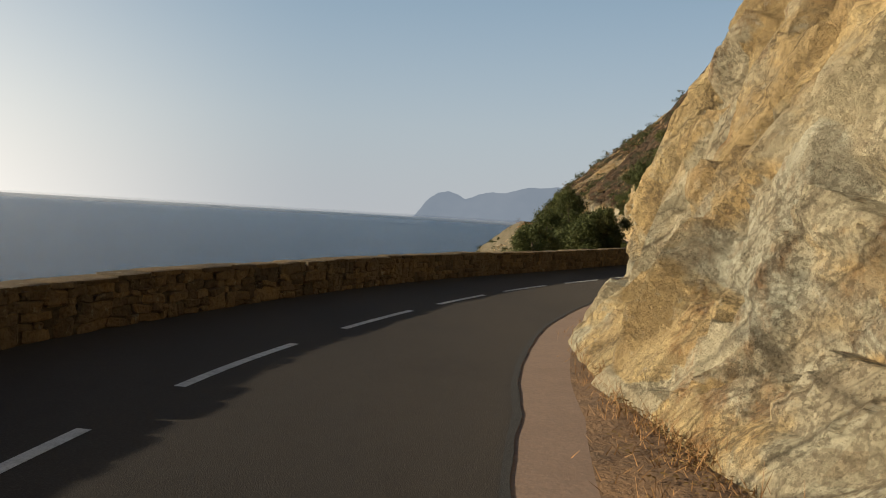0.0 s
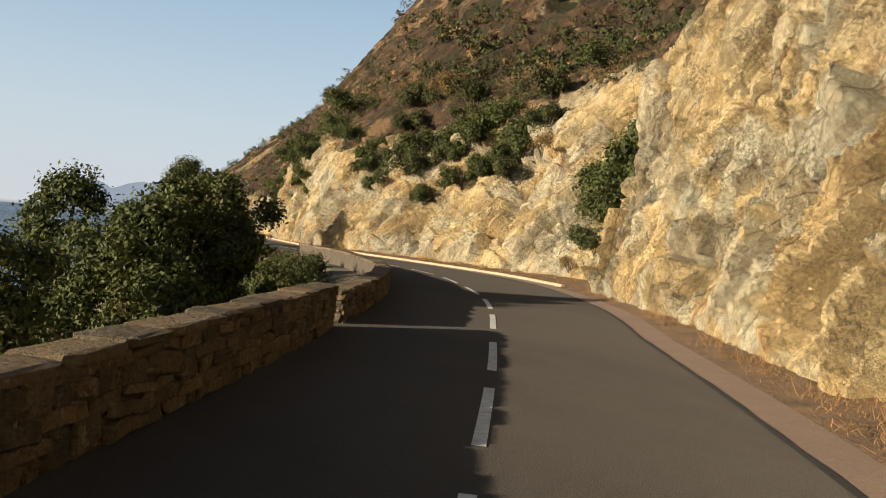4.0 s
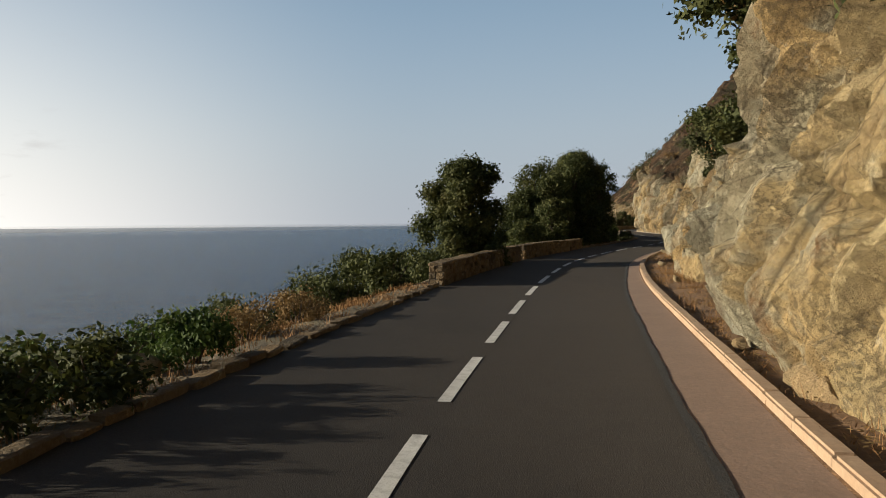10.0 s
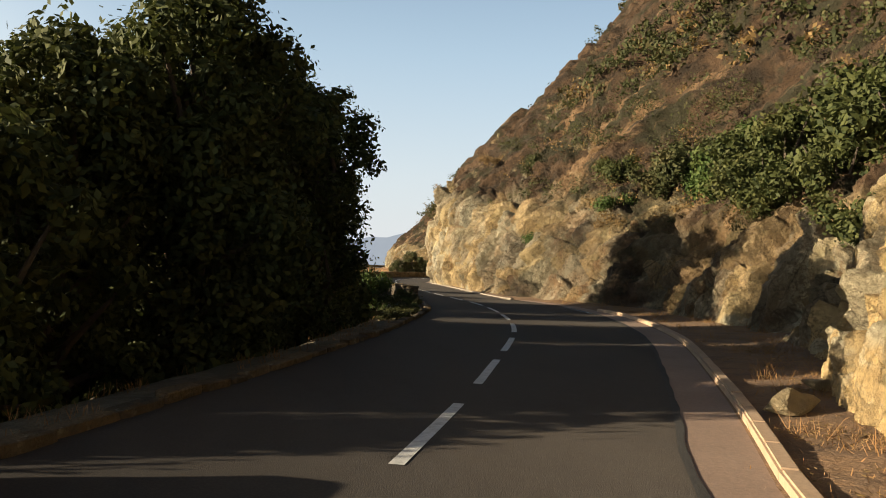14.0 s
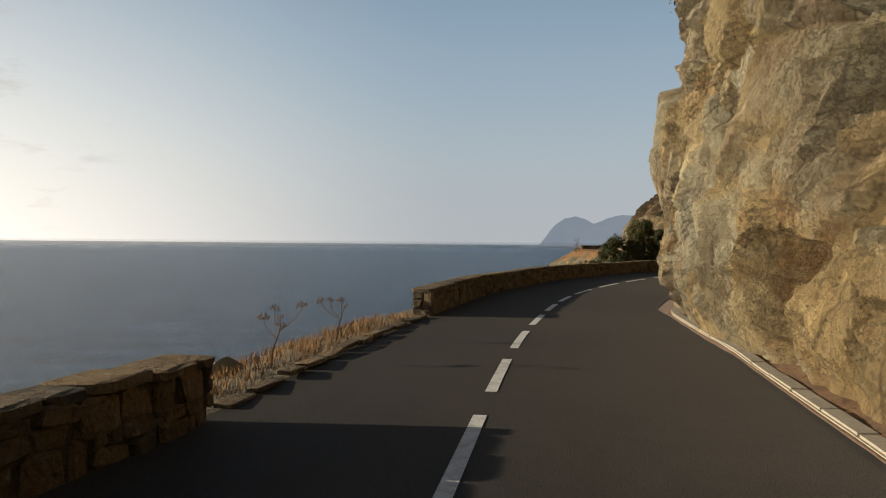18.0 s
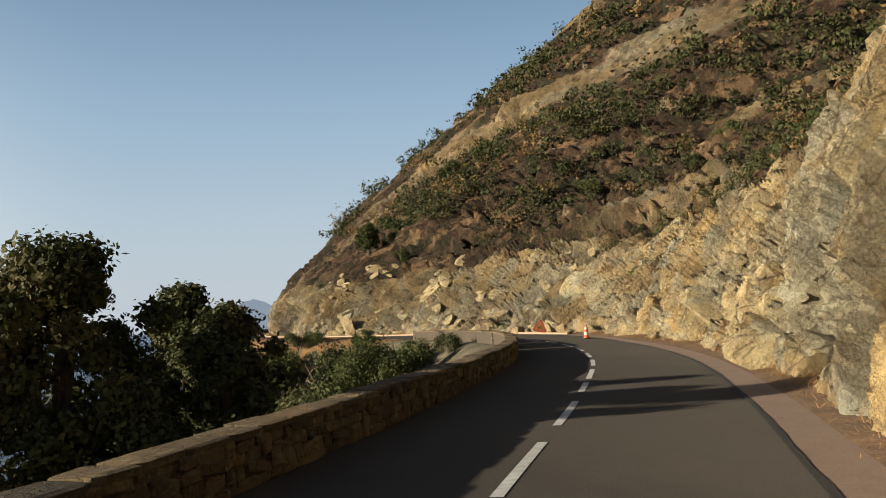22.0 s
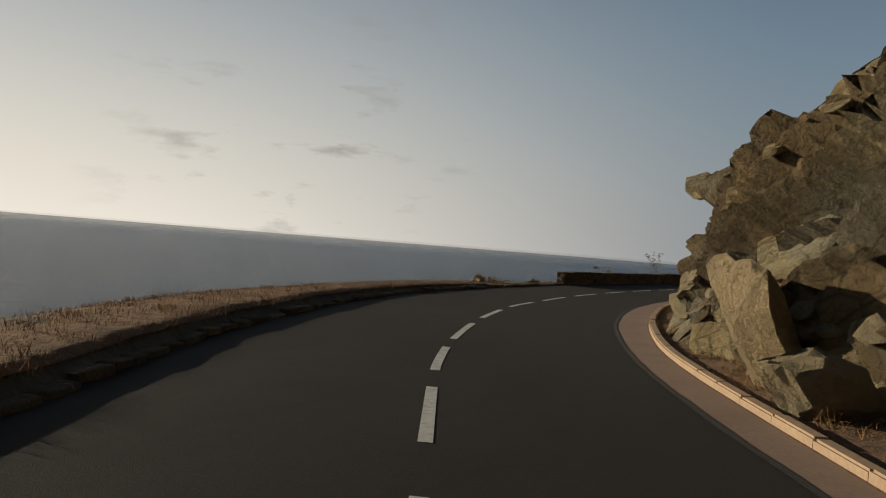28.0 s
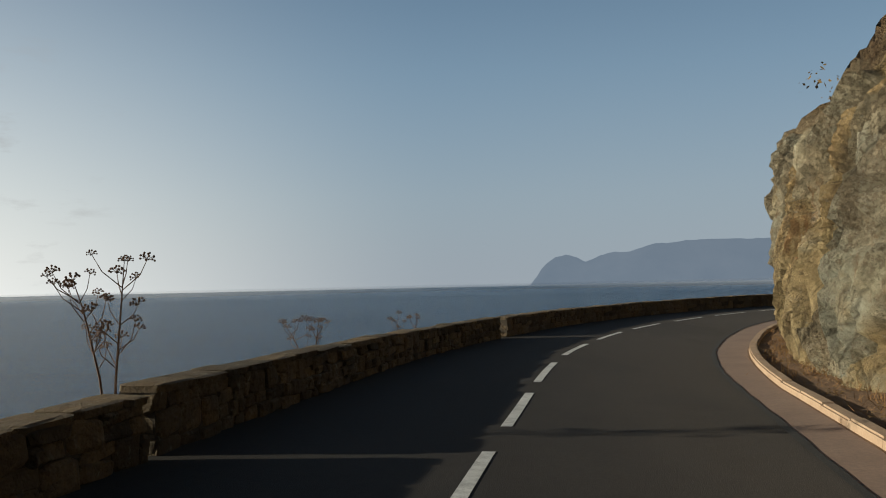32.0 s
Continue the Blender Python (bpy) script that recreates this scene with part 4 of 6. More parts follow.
tagged(new("straw_verge", grid_mesh("straw_verge", V, straw_mat, flip=True)), "verge covered in flattened orange-brown dry grass", "verge", kind="structure")


def joined(pairs, name, material):
    """One mesh from pairs of a mesh and a matrix."""
    v, f = [], []
    for me, m in pairs:
        f += [tuple(len(v) + q for q in p.vertices) for p in me.polygons]
        v += [tuple(m @ w.co) for w in me.vertices]
    return mesh_from(name, v, f, material, False)


# ---- parapet walls of rough stone ----
def stone_variants(n, lo, hi):
    out = []
    rng = random.Random(5)
    for _ in range(n):
        bm = bmesh.new()
        bmesh.ops.create_cube(bm, size=1.0)
        for v in bm.verts:
            v.co += Vector([rng.uniform(lo, hi) for _ in range(3)])
        bmesh.ops.bevel(bm, geom=bm.edges[:], offset=0.13, segments=1, affect="EDGES")
        for v in bm.verts:
            v.co += Vector([rng.uniform(-0.03, 0.03) for _ in range(3)])
        me = bpy.data.meshes.new("stone")
        bm.to_mesh(me)
        bm.free()
        me.materials.append(stone_mat)
        me.polygons.foreach_set("use_smooth", np.zeros(len(me.polygons), bool))
        out.append(me)
    return out


STONES = stone_variants(14, -0.16, 0.1)
CAPS = stone_variants(8, -0.07, 0.05)
WALL_T = 0.38


def frame_at(s, d):
    a, b = across(y_at(s - 0.15), d), across(y_at(s + 0.15), d)
    ax, ay, bx_, by_ = float(a[0][0]), float(a[1][0]), float(b[0][0]), float(b[1][0])
    return (ax + bx_) / 2, (ay + by_) / 2, math.atan2(by_ - ay, bx_ - ax)


def wall(i, y0, y1, h0, h1, label, size=1.0):
    s0, s1 = float(s_at(y0)), float(s_at(y1))
    rng = random.Random(100 + i)
    n = max(3, int((s1 - s0) / 0.5))
    ss = np.linspace(s0, s1, n)
    yy = y_at(ss)
    hh = np.interp(ss, [s0, s1], [h0, h1]) + waves(np.stack([ss * 0.35, 0 * ss, 0 * ss], -1), 7 + i) * 0.035
    e = left_edge(yy)
    rows = []
    for d, z in ((-0.035, -0.1), (-0.035, 1.0), (-WALL_T, 1.0), (-WALL_T, -1.2)):
        x, y = across(yy, e + d)
        rows.append(np.stack([x, y, (hh - 0.05) if z == 1.0 else z + 0 * x], -1))
    pts = np.stack(rows, 1)
    v = [tuple(p) for p in pts.reshape(-1, 3)]
    f = [(a * 4 + b, a * 4 + (b + 1) % 4, a * 4 + 4 + (b + 1) % 4, a * 4 + 4 + b) for a in range(n - 1) for b in range(4)]
    f += [(0, 1, 2, 3), ((n - 1) * 4 + 3, (n - 1) * 4 + 2, (n - 1) * 4 + 1, (n - 1) * 4)]
    core = tagged(new(f"parapet_wall_{i}", mesh_from("wall_core", v, f, mortar, False)), label, "stone wall", kind="structure")
    # rubble in uneven courses; past 300 stones the rest of the wall is one mesh
    count, extra = 0, []
    courses = max(3, round(float(hh.mean()) / (0.145 * size)))
    bounds = [np.interp(ss, ss, j / courses + (0 < j < courses) * 0.09 * waves(np.stack([ss * 0.9, 0 * ss + 3.7 * j, 0 * ss], -1), 41 + i, 2)) for j in range(courses + 1)]
    s = s0
    lanes = [s0] * courses
    while min(lanes) < s1 - 0.1:
        j = lanes.index(min(lanes))
        s = lanes[j]
        ln = min(rng.choice((0.17, 0.22, 0.3, 0.38, 0.5)) * size * rng.uniform(0.85, 1.2), s1 - s)
        h = float(np.interp(s, ss, hh)) - 0.06
        span = 2 if j < courses - 1 and abs(lanes[j + 1] - s) < 0.12 and rng.random() < 0.4 else 1
        z0_, z1_ = [h * float(np.interp(s + ln / 2, ss, bounds[q])) for q in (j, j + span)]
        for q in range(j, j + span):
            lanes[q] = s + ln
        x, y, a = frame_at(s + ln / 2, float(left_edge(y_at(s + ln / 2))) - 0.08 + rng.uniform(-0.015, 0.02))
        m = Matrix.LocRotScale((x, y, (z0_ + z1_) / 2), Euler((rng.uniform(-0.08, 0.08), rng.uniform(-0.16, 0.16), a + rng.uniform(-0.06, 0.06) + rng.choice((0, math.pi)))),
                               (ln * rng.uniform(0.95, 1.1), 0.17 + rng.uniform(0, 0.05), (z1_ - z0_) * rng.uniform(0.95, 1.12)))
        me = rng.choice(STONES)
        if count < 300:
            ob = new("stone", me)
            ob.parent = core
            ob.matrix_basis = m
        else:
            extra.append((me, m))
        count += 1
    if extra:
        rest = new("stonework", joined(extra, "stonework", stone_rest))
        rest.parent = core
        tagged(rest, kind="stuff")
    for end, s in ((0, s0), (1, s1)):
        for k in range(3):
            h = float(hh[0 if end == 0 else -1]) - 0.06
            for w in (0.1, 0.27):
                x, y, a = frame_at(s + (0.09 if end == 0 else -0.09), float(left_edge(y_at(s))) - w - 0.02)
                ob = new("stone", rng.choice(STONES))
                ob.parent = core
                ob.matrix_basis = Matrix.LocRotScale((x, y, h * (k + 0.5) / 3), Euler((0, rng.uniform(-0.1, 0.1), a)), (rng.uniform(0.14, 0.24), 0.19, h / 3))
    s = s0
    while s < s1 - 0.05:
        ln = min(rng.uniform(0.35, 0.85), s1 - s)
        h = float(np.interp(s + ln / 2, ss, hh))
        x, y, a = frame_at(s + ln / 2, float(left_edge(y_at(s + ln / 2))) - WALL_T / 2 - 0.01)
        ob = new("cap_stone", rng.choice(CAPS))
        ob.parent = core
        ob.matrix_basis = Matrix.LocRotScale((x, y, h - 0.035 + rng.uniform(-0.012, 0.012)), Euler((rng.uniform(-0.03, 0.03), rng.uniform(-0.02, 0.02), a)),
                                             (ln * 1.04, WALL_T + 0.08 + rng.uniform(-0.03, 0.04), 0.085))
        s += ln
    return core


BROWN = "low rough-stone parapet with flat cap stones, in shade"
wall(1, -11, 15.6, 0.70, 0.67, BROWN)
wall(2, 15.72, 40.55, 0.66, 0.70, BROWN)
wall(3, 41.15, 67.8, 0.54, 0.64, "rough-stone parapet of large irregular stones, rounding a bend")
wall(4, 107.6, 120.25, 0.56, 0.58, BROWN)
wall(5, 120.9, 133.4, 0.58, 0.54, BROWN)
wall(6, 162.0, 181.3, 0.58, 0.56, "dark rough-stone parapet above the sea")
wall(7, 191.1, 219.0, 0.55, 0.53, BROWN)
wall(8, 219.0, 247.35, 0.54, 0.58, BROWN)
wall(9, 248.0, 254.0, 0.62, 0.62, "short length of rough-stone parapet between two drain gaps")
wall(10, 254.6, 270.2, 0.62, 0.58, BROWN)
wall(11, 313.4, 328.0, 0.56, 0.58, "parapet of grey rubble stones with pale flat caps")
wall(12, 328.22, 342.5, 0.60, 0.55, "parapet of grey rubble stones with pale flat caps")
wall(13, 343.1, 364, 0.52, 0.55, "dark stone parapet round the far bend", 1.4)


# ---- plants ----
def leaf_quads(rng, lumps, per, size, inner=0.3):
    """Leaves scattered through round lumps (x, y, z, radius): an array (n, 4, 3). The inner ones are larger sprays."""
    lumps = np.asarray(lumps, float)
    w = lumps[:, 3] ** 2
    k = rng.choice(len(lumps), per, p=w / w.sum())
    dirs = rng.normal(size=(per, 3))
    dirs /= np.linalg.norm(dirs, axis=1, keepdims=True)
    deep = rng.random(per) < inner
    rad = lumps[k, 3] * np.where(deep, 0.7 * rng.random(per) ** 0.4, (0.62 + 0.38 * rng.random(per)) * (1 + 0.14 * rng.normal(size=per)))
    c = lumps[k, :3] + dirs * rad[:, None] * (1, 1, 0.85)
    nrm = dirs * 0.8 + rng.normal(size=(per, 3)) * 0.6 + (0, 0, 0.25)
    nrm /= np.linalg.norm(nrm, axis=1, keepdims=True)
    a = np.cross(nrm, rng.normal(size=(per, 3)))
    a /= np.linalg.norm(a, axis=1, keepdims=True) + 1e-9
    b = np.cross(nrm, a)
    s = (size * rng.uniform(0.6, 1.3, per) * np.where(deep, 1.55, 1.0))[:, None]
    return np.stack([c - a * s, c - b * s * 0.55, c + a * s, c + b * s * 0.55], 1)


def tube(bm, pts, radii, sides=6):
    rings = []
    for i, (p, r) in enumerate(zip(pts, radii)):
        d = (Vector(pts[min(i + 1, len(pts) - 1)]) - Vector(pts[max(i - 1, 0)])).normalized()
        q = d.to_track_quat("Z", "Y")
        rings.append([bm.verts.new(Vector(p) + q @ Vector((math.cos(t) * r, math.sin(t) * r, 0))) for t in [2 * math.pi * j / sides for j in range(sides)]])
    for a, b in zip(rings, rings[1:]):
        for j in range(sides):
            bm.faces.new((a[j], a[(j + 1) % sides], b[(j + 1) % sides], b[j]))
    bm.faces.new(rings[-1])


def tree(x, y, height, radius, seed, leaf, label, n=9000, lean=(0.0, 0.0), low=0.25, size=0.085, ground=None, lumps=30, name="tree", category="tree", group="", deep=2.4, dome=2.2):
    """A tree with a tapered trunk, limbs and a crown of leafy lumps."""
    rng = np.random.default_rng(seed)
    z0 = (left_ground(x, y) if ground is None else ground) - 0.1
    root = tagged(new(name), label, category, group)
    root.location = (x, y, z0)
    h = height - z0
    bm = bmesh.new()
    top = np.array([lean[0] * h, lean[1] * h, h * 0.78])
    trunk = [tuple(top * t + np.append(rng.normal(size=2) * 0.05 * radius * (t > 0), 0)) for t in np.linspace(0, 1, 6)]
    r0 = 0.028 * h + 0.035 * radius
    tube(bm, trunk, [r0 * (1 - 0.78 * t) for t in np.linspace(0, 1, 6)], 7)
    part("trunk", bm, bark, root)
    cl = []
    bm = bmesh.new()
    tall = min(h * (1 - low), radius * deep)
    for i in range(lumps):
        # evenly spread over a dome that is widest a little below its middle
        v = 1 - (i + 0.5) / lumps
        a = i * 2.4 + rng.uniform(-0.3, 0.3)
        wide = radius * min(1.0, 1.25 * math.sqrt(max(0.0, 1 - v ** dome)) * (0.72 + 0.5 * v)) * math.sqrt(rng.uniform(0.1, 1.0)) * 0.85 * (0.8 + 0.3 * math.sin(3 * a + 9 * v))
        zz = h - radius * 0.24 - tall * 0.93 * (1 - v)
        t = zz / h
        c = np.array([math.cos(a) * wide + lean[0] * h * t, math.sin(a) * wide + lean[1] * h * t, zz])
        cl.append((*c, radius * rng.uniform(0.15, 0.36)))
        if i % 3 == 0:
            s = np.array(trunk[min(5, max(1, int(t * 4)))])
            m = (s + c) / 2 + rng.normal(size=3) * 0.07 * radius
            tube(bm, [tuple(s), tuple(m), tuple(c)], [r0 * 0.42, r0 * 0.25, r0 * 0.08], 5)
    part("branchwork", bm, bark, root)
    part("crown", quads_mesh("crown", leaf_quads(rng, cl, n, size), leaf), leaf, root)
    return root


EVERGREEN = "dark evergreen oak with a dense ragged crown"
tree(11.75, 82.3, 5.15, 2.6, 1, leaf_oak, "tall dark evergreen oak standing alone at the road edge", 24000, (0.02, 0.0), 0.1, 0.06, lumps=58, dome=1.5)
tree(15.75, 116.9, 3.95, 1.75, 2, leaf_oak, EVERGREEN, 36000, low=0.08, size=0.054, lumps=66, dome=3.0)
for i, (x, y, h, r, n) in enumerate(((20.8, 142.5, 6.0, 2.2, 34000), (21.3, 148.0, 6.6, 2.2, 28000), (21.6, 153.5, 7.0, 2.3, 28000), (21.5, 160.4, 7.4, 2.4, 32000), (21.3, 157.0, 7.0, 2.3, 18000), (19.2, 140.6, 4.7, 1.8, 20000),
                                     (17.5, 140.0, 3.8, 2.0, 20000), (15.4, 137.6, 1.8, 1.8, 14000), (18.6, 145.5, 5.9, 2.6, 22000), (21.9, 158.6, 6.2, 2.0, 22000), (19.6, 143.0, 5.2, 1.9, 16000), (17.6, 135.6, 1.7, 1.5, 12000), (19.2, 137.4, 3.0, 1.5, 14000),
                                     (13.4, 141.0, 1.2, 2.0, 10000), (17.2, 138.3, 2.7, 1.6, 14000), (22.6, 148.6, 5.6, 1.6, 14000))):
    tree(x, y, h, r, 10 + i, leaf_oak, "windswept evergreen oak leaning landwards over the road edge", n, (0.0, 0.0), 0.04, 0.066, lumps=105, group="windswept oaks", deep=3.6, dome=4.0)
for i, (x, y, h, r, n) in enumerate(((7.6, 46.8, 2.15, 2.2, 24000), (9.4, 49.6, 2.8, 1.5, 18000), (8.3, 48.2, 2.6, 1.7, 20000), (4.6, 43.4, 1.8, 1.9, 20000), (6.0, 50.5, 2.6, 2.0, 18000))):
    tree(x, y, h, r, 30 + i, leaf_oak, "small evergreen tree behind the stone parapet", n, low=0.15, size=0.055, lumps=44, group="trees below the wall")
tree(23.0, 173.0, 2.65, 1.55, 40, leaf_oak, "round dark evergreen tree below the parapet", 24000, low=0.2, size=0.056, lumps=40)
tree(23.3, 166.2, 1.75, 1.05, 41, leaf_oak, "slender dark evergreen shrub by the end of the wall", 16000, low=0.05, size=0.05, lumps=40)
tree(32.6, 228.2, 3.0, 1.8, 42, leaf_scrub, "loose grey-green shrub rising behind the parapet", 28000, low=0.1, size=0.055, lumps=40)
tree(30.9, 227.3, 1.9, 1.5, 45, leaf_scrub, "loose grey-green shrub rising behind the parapet", 16000, low=0.1, size=0.05, lumps=40)
tree(34.7, 229.6, 2.0, 1.2, 46, leaf_scrub, "loose grey-green shrub rising behind the parapet", 14000, low=0.1, size=0.05, lumps=40)
tree(33.9, 231.6, 2.4, 1.2, 43, leaf_scrub, "loose grey-green shrub rising behind the parapet", 22000, low=0.1, size=0.05, lumps=40)


def shrub_mesh(seed, leaf, n, size, wide=1.0):
    rng = np.random.default_rng(seed)
    l = [(*(rng.normal(size=2) * 0.42 * wide), rng.uniform(0.18, 0.75), rng.uniform(0.24, 0.42)) for _ in range(13)]
    return quads_mesh("foliage", leaf_quads(rng, l, n, size), leaf)


def stem_mesh(seed):
    rng = random.Random(seed)
    bm = bmesh.new()
    for i in range(6):
        a = i * 1.05 + rng.uniform(-0.3, 0.3)
        e = rng.uniform(0.3, 0.6)
        tube(bm, [(0, 0, -0.25), (math.cos(a) * e * 0.4, math.sin(a) * e * 0.4, 0.25), (math.cos(a) * e, math.sin(a) * e, 0.7)], [0.035, 0.024, 0.008], 5)
    me = bpy.data.meshes.new("branchwork")
    bm.to_mesh(me)
    bm.free()
    me.materials.append(bark)
    return me


STEMS = stem_mesh(3)
SHRUBS = {"oak": [shrub_mesh(50 + i, leaf_oak, 2300, 0.045) for i in range(3)], "scrub": [shrub_mesh(60 + i, leaf_scrub, 2200, 0.045) for i in range(4)],
          "bright": [shrub_mesh(70 + i, leaf_bright, 2400, 0.043) for i in range(2)], "brown": [shrub_mesh(80 + i, leaf_brown, 1800, 0.038, 1.2) for i in range(2)]}
BIG = {k: [shrub_mesh(90 + i, m, 4800, 0.04) for i in range(2)] for k, m in (("oak", leaf_oak), ("scrub", leaf_scrub), ("bright", leaf_bright), ("brown", leaf_brown))}
FINE = {k: [shrub_mesh(110 + i, m, 14000, 0.023) for i in range(2)] for k, m in (("oak", leaf_oak), ("scrub", leaf_scrub), ("bright", leaf_bright), ("brown", leaf_brown))}
SHRUB_LABEL = {"oak": "dark green evergreen shrub", "scrub": "grey-green maquis shrub", "bright": "bright green mastic bush", "brown": "dry brown bush"}
shrub_rng = random.Random(9)


def shrub(kind, x, y, z, r, h=None, where=""):
    root = tagged(new("shrub"), SHRUB_LABEL[kind] + where, "shrub")
    root.matrix_basis = Matrix.LocRotScale((x, y, z - 0.05), Euler((0, 0, shrub_rng.uniform(0, 6.28))), (r, r, h or r))
    part("foliage", shrub_rng.choice((FINE if where == SEA and r > 1.5 else BIG if r > 1.35 else SHRUBS)[kind]), None, root)
    part("branchwork", STEMS, None, root)


ABOVE, SEA = " growing on the rock above the road", " on the slope above the sea"
for kind, y, u, r in (("oak", 59.5, 3.0, 1.7), ("oak", 60.5, 5.0, 2.3), ("oak", 59.5, 7.5, 2.7), ("oak", 61.5, 2.2, 1.2), ("scrub", 57.5, 11, 2.0), 
                      ("scrub", 71, 10, 1.4), ("oak", 76, 8.5, 1.8), ("oak", 79.5, 7.0, 1.5), ("oak", 75.6, 5.6, 1.3), ("oak", 76.8, 7.2, 1.5), ("oak", 77.6, 4.6, 1.5), ("oak", 75.2, 8.8, 1.7), ("oak", 73, 6.6, 1.4), ("oak", 76.5, 7.4, 1.4), ("oak", 78.4, 7.6, 1.9), ("scrub", 78.5, 6.0, 1.5), ("oak", 75, 9.6, 2.2), ("oak", 82, 5.0, 1.4), ("oak", 83.5, 6.2, 1.6), ("oak", 81, 7.2, 1.7), ("scrub", 78, 10.5, 1.6), ("oak", 84.5, 7.2, 1.5), ("oak", 88, 8.5, 1.5), ("scrub", 83, 10, 1.6), ("oak", 91.5, 6.8, 1.7),
                      ("oak", 94.0, 7.2, 2.0), ("oak", 96.5, 6.4, 1.8), ("oak", 96.0, 9.0, 2.2), ("oak", 99.0, 7.0, 1.9), ("oak", 97.0, 10.0, 2.3), ("oak", 100.5, 9.0, 2.0), ("oak", 93.5, 11.5, 2.2), ("oak", 98, 4.4, 1.2), ("oak", 92.5, 9.5, 2.0), ("scrub", 101, 6.2, 1.3), ("oak", 105, 5.6, 1.4), ("scrub", 109, 6.0, 1.4), ("oak", 113, 5.2, 1.0), ("scrub", 117, 6.5, 1.5), ("oak", 113.5, 4.6, 1.4), ("scrub", 116, 5.0, 1.3), ("oak", 120, 5.4, 1.5), ("oak", 121.5, 3.6, 1.4), ("oak", 122.6, 5.2, 1.7), ("scrub", 119.5, 4.2, 1.5), ("scrub", 117.4, 4.0, 1.4), ("scrub", 122, 6.8, 1.6), ("oak", 118.5, 7.8, 1.8), ("scrub", 114, 7.5, 1.7),
                      ("scrub", 164, 6.5, 1.8), ("bright", 166, 5.6, 1.2), ("brown", 165.5, 4.4, 1.0), ("oak", 168, 8.0, 1.5),
                      ("oak", 119, 3.2, 0.7), ("brown", 121, 7.0, 1.4), ("scrub", 127, 7.6, 1.4), ("oak", 138.5, 5.5, 1.5), ("oak", 142, 4.2, 1.8), ("oak", 145, 3.2, 1.6), ("oak", 146.5, 6.5, 2.2), ("oak", 151, 5.6, 2.2),
                      ("oak", 155, 5.2, 2.0), ("scrub", 158.5, 6.5, 1.9), ("oak", 150, 7.5, 2.6), ("oak", 156, 7, 2.4), ("oak", 147, 9, 2.6), ("oak", 153.5, 4.2, 1.9), ("bright", 158, 8, 2.2), ("oak", 143, 6.5, 2.0), ("bright", 160.5, 6.3, 2.3), ("scrub", 163, 7.8, 2.4), ("brown", 162, 5.0, 1.3), ("oak", 153, 9, 2.2), ("scrub", 162, 9, 1.8), ("bright", 171.0, 3.4, 1.15), ("scrub", 178, 8.5, 1.2), ("brown", 186, 9.5, 1.0),
                      ("bright", 214, 1.2, 0.5), ("scrub", 209, 9.5, 1.3), ("scrub", 213.5, 11, 1.4), ("oak", 232, 12, 1.5), ("oak", 240, 12, 1.6), ("oak", 246, 11.5, 1.5), ("scrub", 236, 10.5, 1.2), ("bright", 262, 4.8, 0.6),
                      ("bright", 275, 1.0, 0.55), ("scrub", 281, 7.5, 0.9), ("brown", 270, 9.0, 1.2), ("oak", 262, 12.5, 1.5), ("scrub", 256, 9.5, 1.3), ("oak", 283, 13.5, 1.4), ("brown", 290, 8, 0.9), ("scrub", 302, 6.4, 0.55),
                      ("oak", 92, 4.2, 1.0), ("oak", 93, 5.4, 1.2), ("oak", 94.5, 4.6, 1.3), ("oak", 91.6, 6.3, 1.2), ("oak", 95.6, 3.6, 1.1), ("oak", 94.2, 6.2, 1.5), ("scrub", 125, 6.6, 1.3), ("scrub", 122.5, 8.6, 1.6), ("oak", 119.7, 2.2, 0.6), ("brown", 119.3, 1.5, 0.5),
                      ("oak", 61, 9.5, 2.3), ("oak", 60, 12, 2.5), ("scrub", 72.5, 12, 1.8), ("oak", 71, 14.5, 2.0), ("scrub", 80, 13, 1.9), ("scrub", 86, 12.5, 1.8), ("brown", 83, 14, 1.5),
                      ("oak", 101.5, 4.0, 1.2), ("oak", 102.5, 3.2, 1.1), ("oak", 100.5, 5.2, 1.4), ("oak", 103.2, 4.8, 1.4),
                      ("oak", 99.5, 4.6, 1.7), ("oak", 101.0, 5.4, 1.8), ("oak", 102.5, 4.4, 1.5), ("oak", 98.5, 6.0, 1.6), ("oak", 72.5, 6.5, 1.5), ("oak", 71.0, 7.5, 1.6), ("oak", 73.5, 5.4, 1.2), ("scrub", 70.5, 6.2, 1.3), ("oak", 72.0, 8.6, 1.8), ("brown", 69.5, 8.0, 1.3), ("scrub", 121.0, 5.6, 1.6), ("scrub", 123.0, 7.0, 1.8), ("oak", 119.5, 6.6, 1.6), ("scrub", 124.5, 8.4, 1.7),
                      ("oak", 58.2, 4.0, 2.2), ("oak", 59.0, 6.0, 2.7), ("oak", 60.5, 8.5, 2.3), ("oak", 58.0, 8.2, 2.6), ("scrub", 61.5, 11, 1.8), ("oak", 59, 11, 2.8), ("scrub", 60.0, 1.6, 1.0), ("brown", 61.5, 0.8, 0.7)):
    p = cliff_point(y, u)
    shrub(kind, p.x, p.y, p.z - 0.15, r, where=ABOVE)

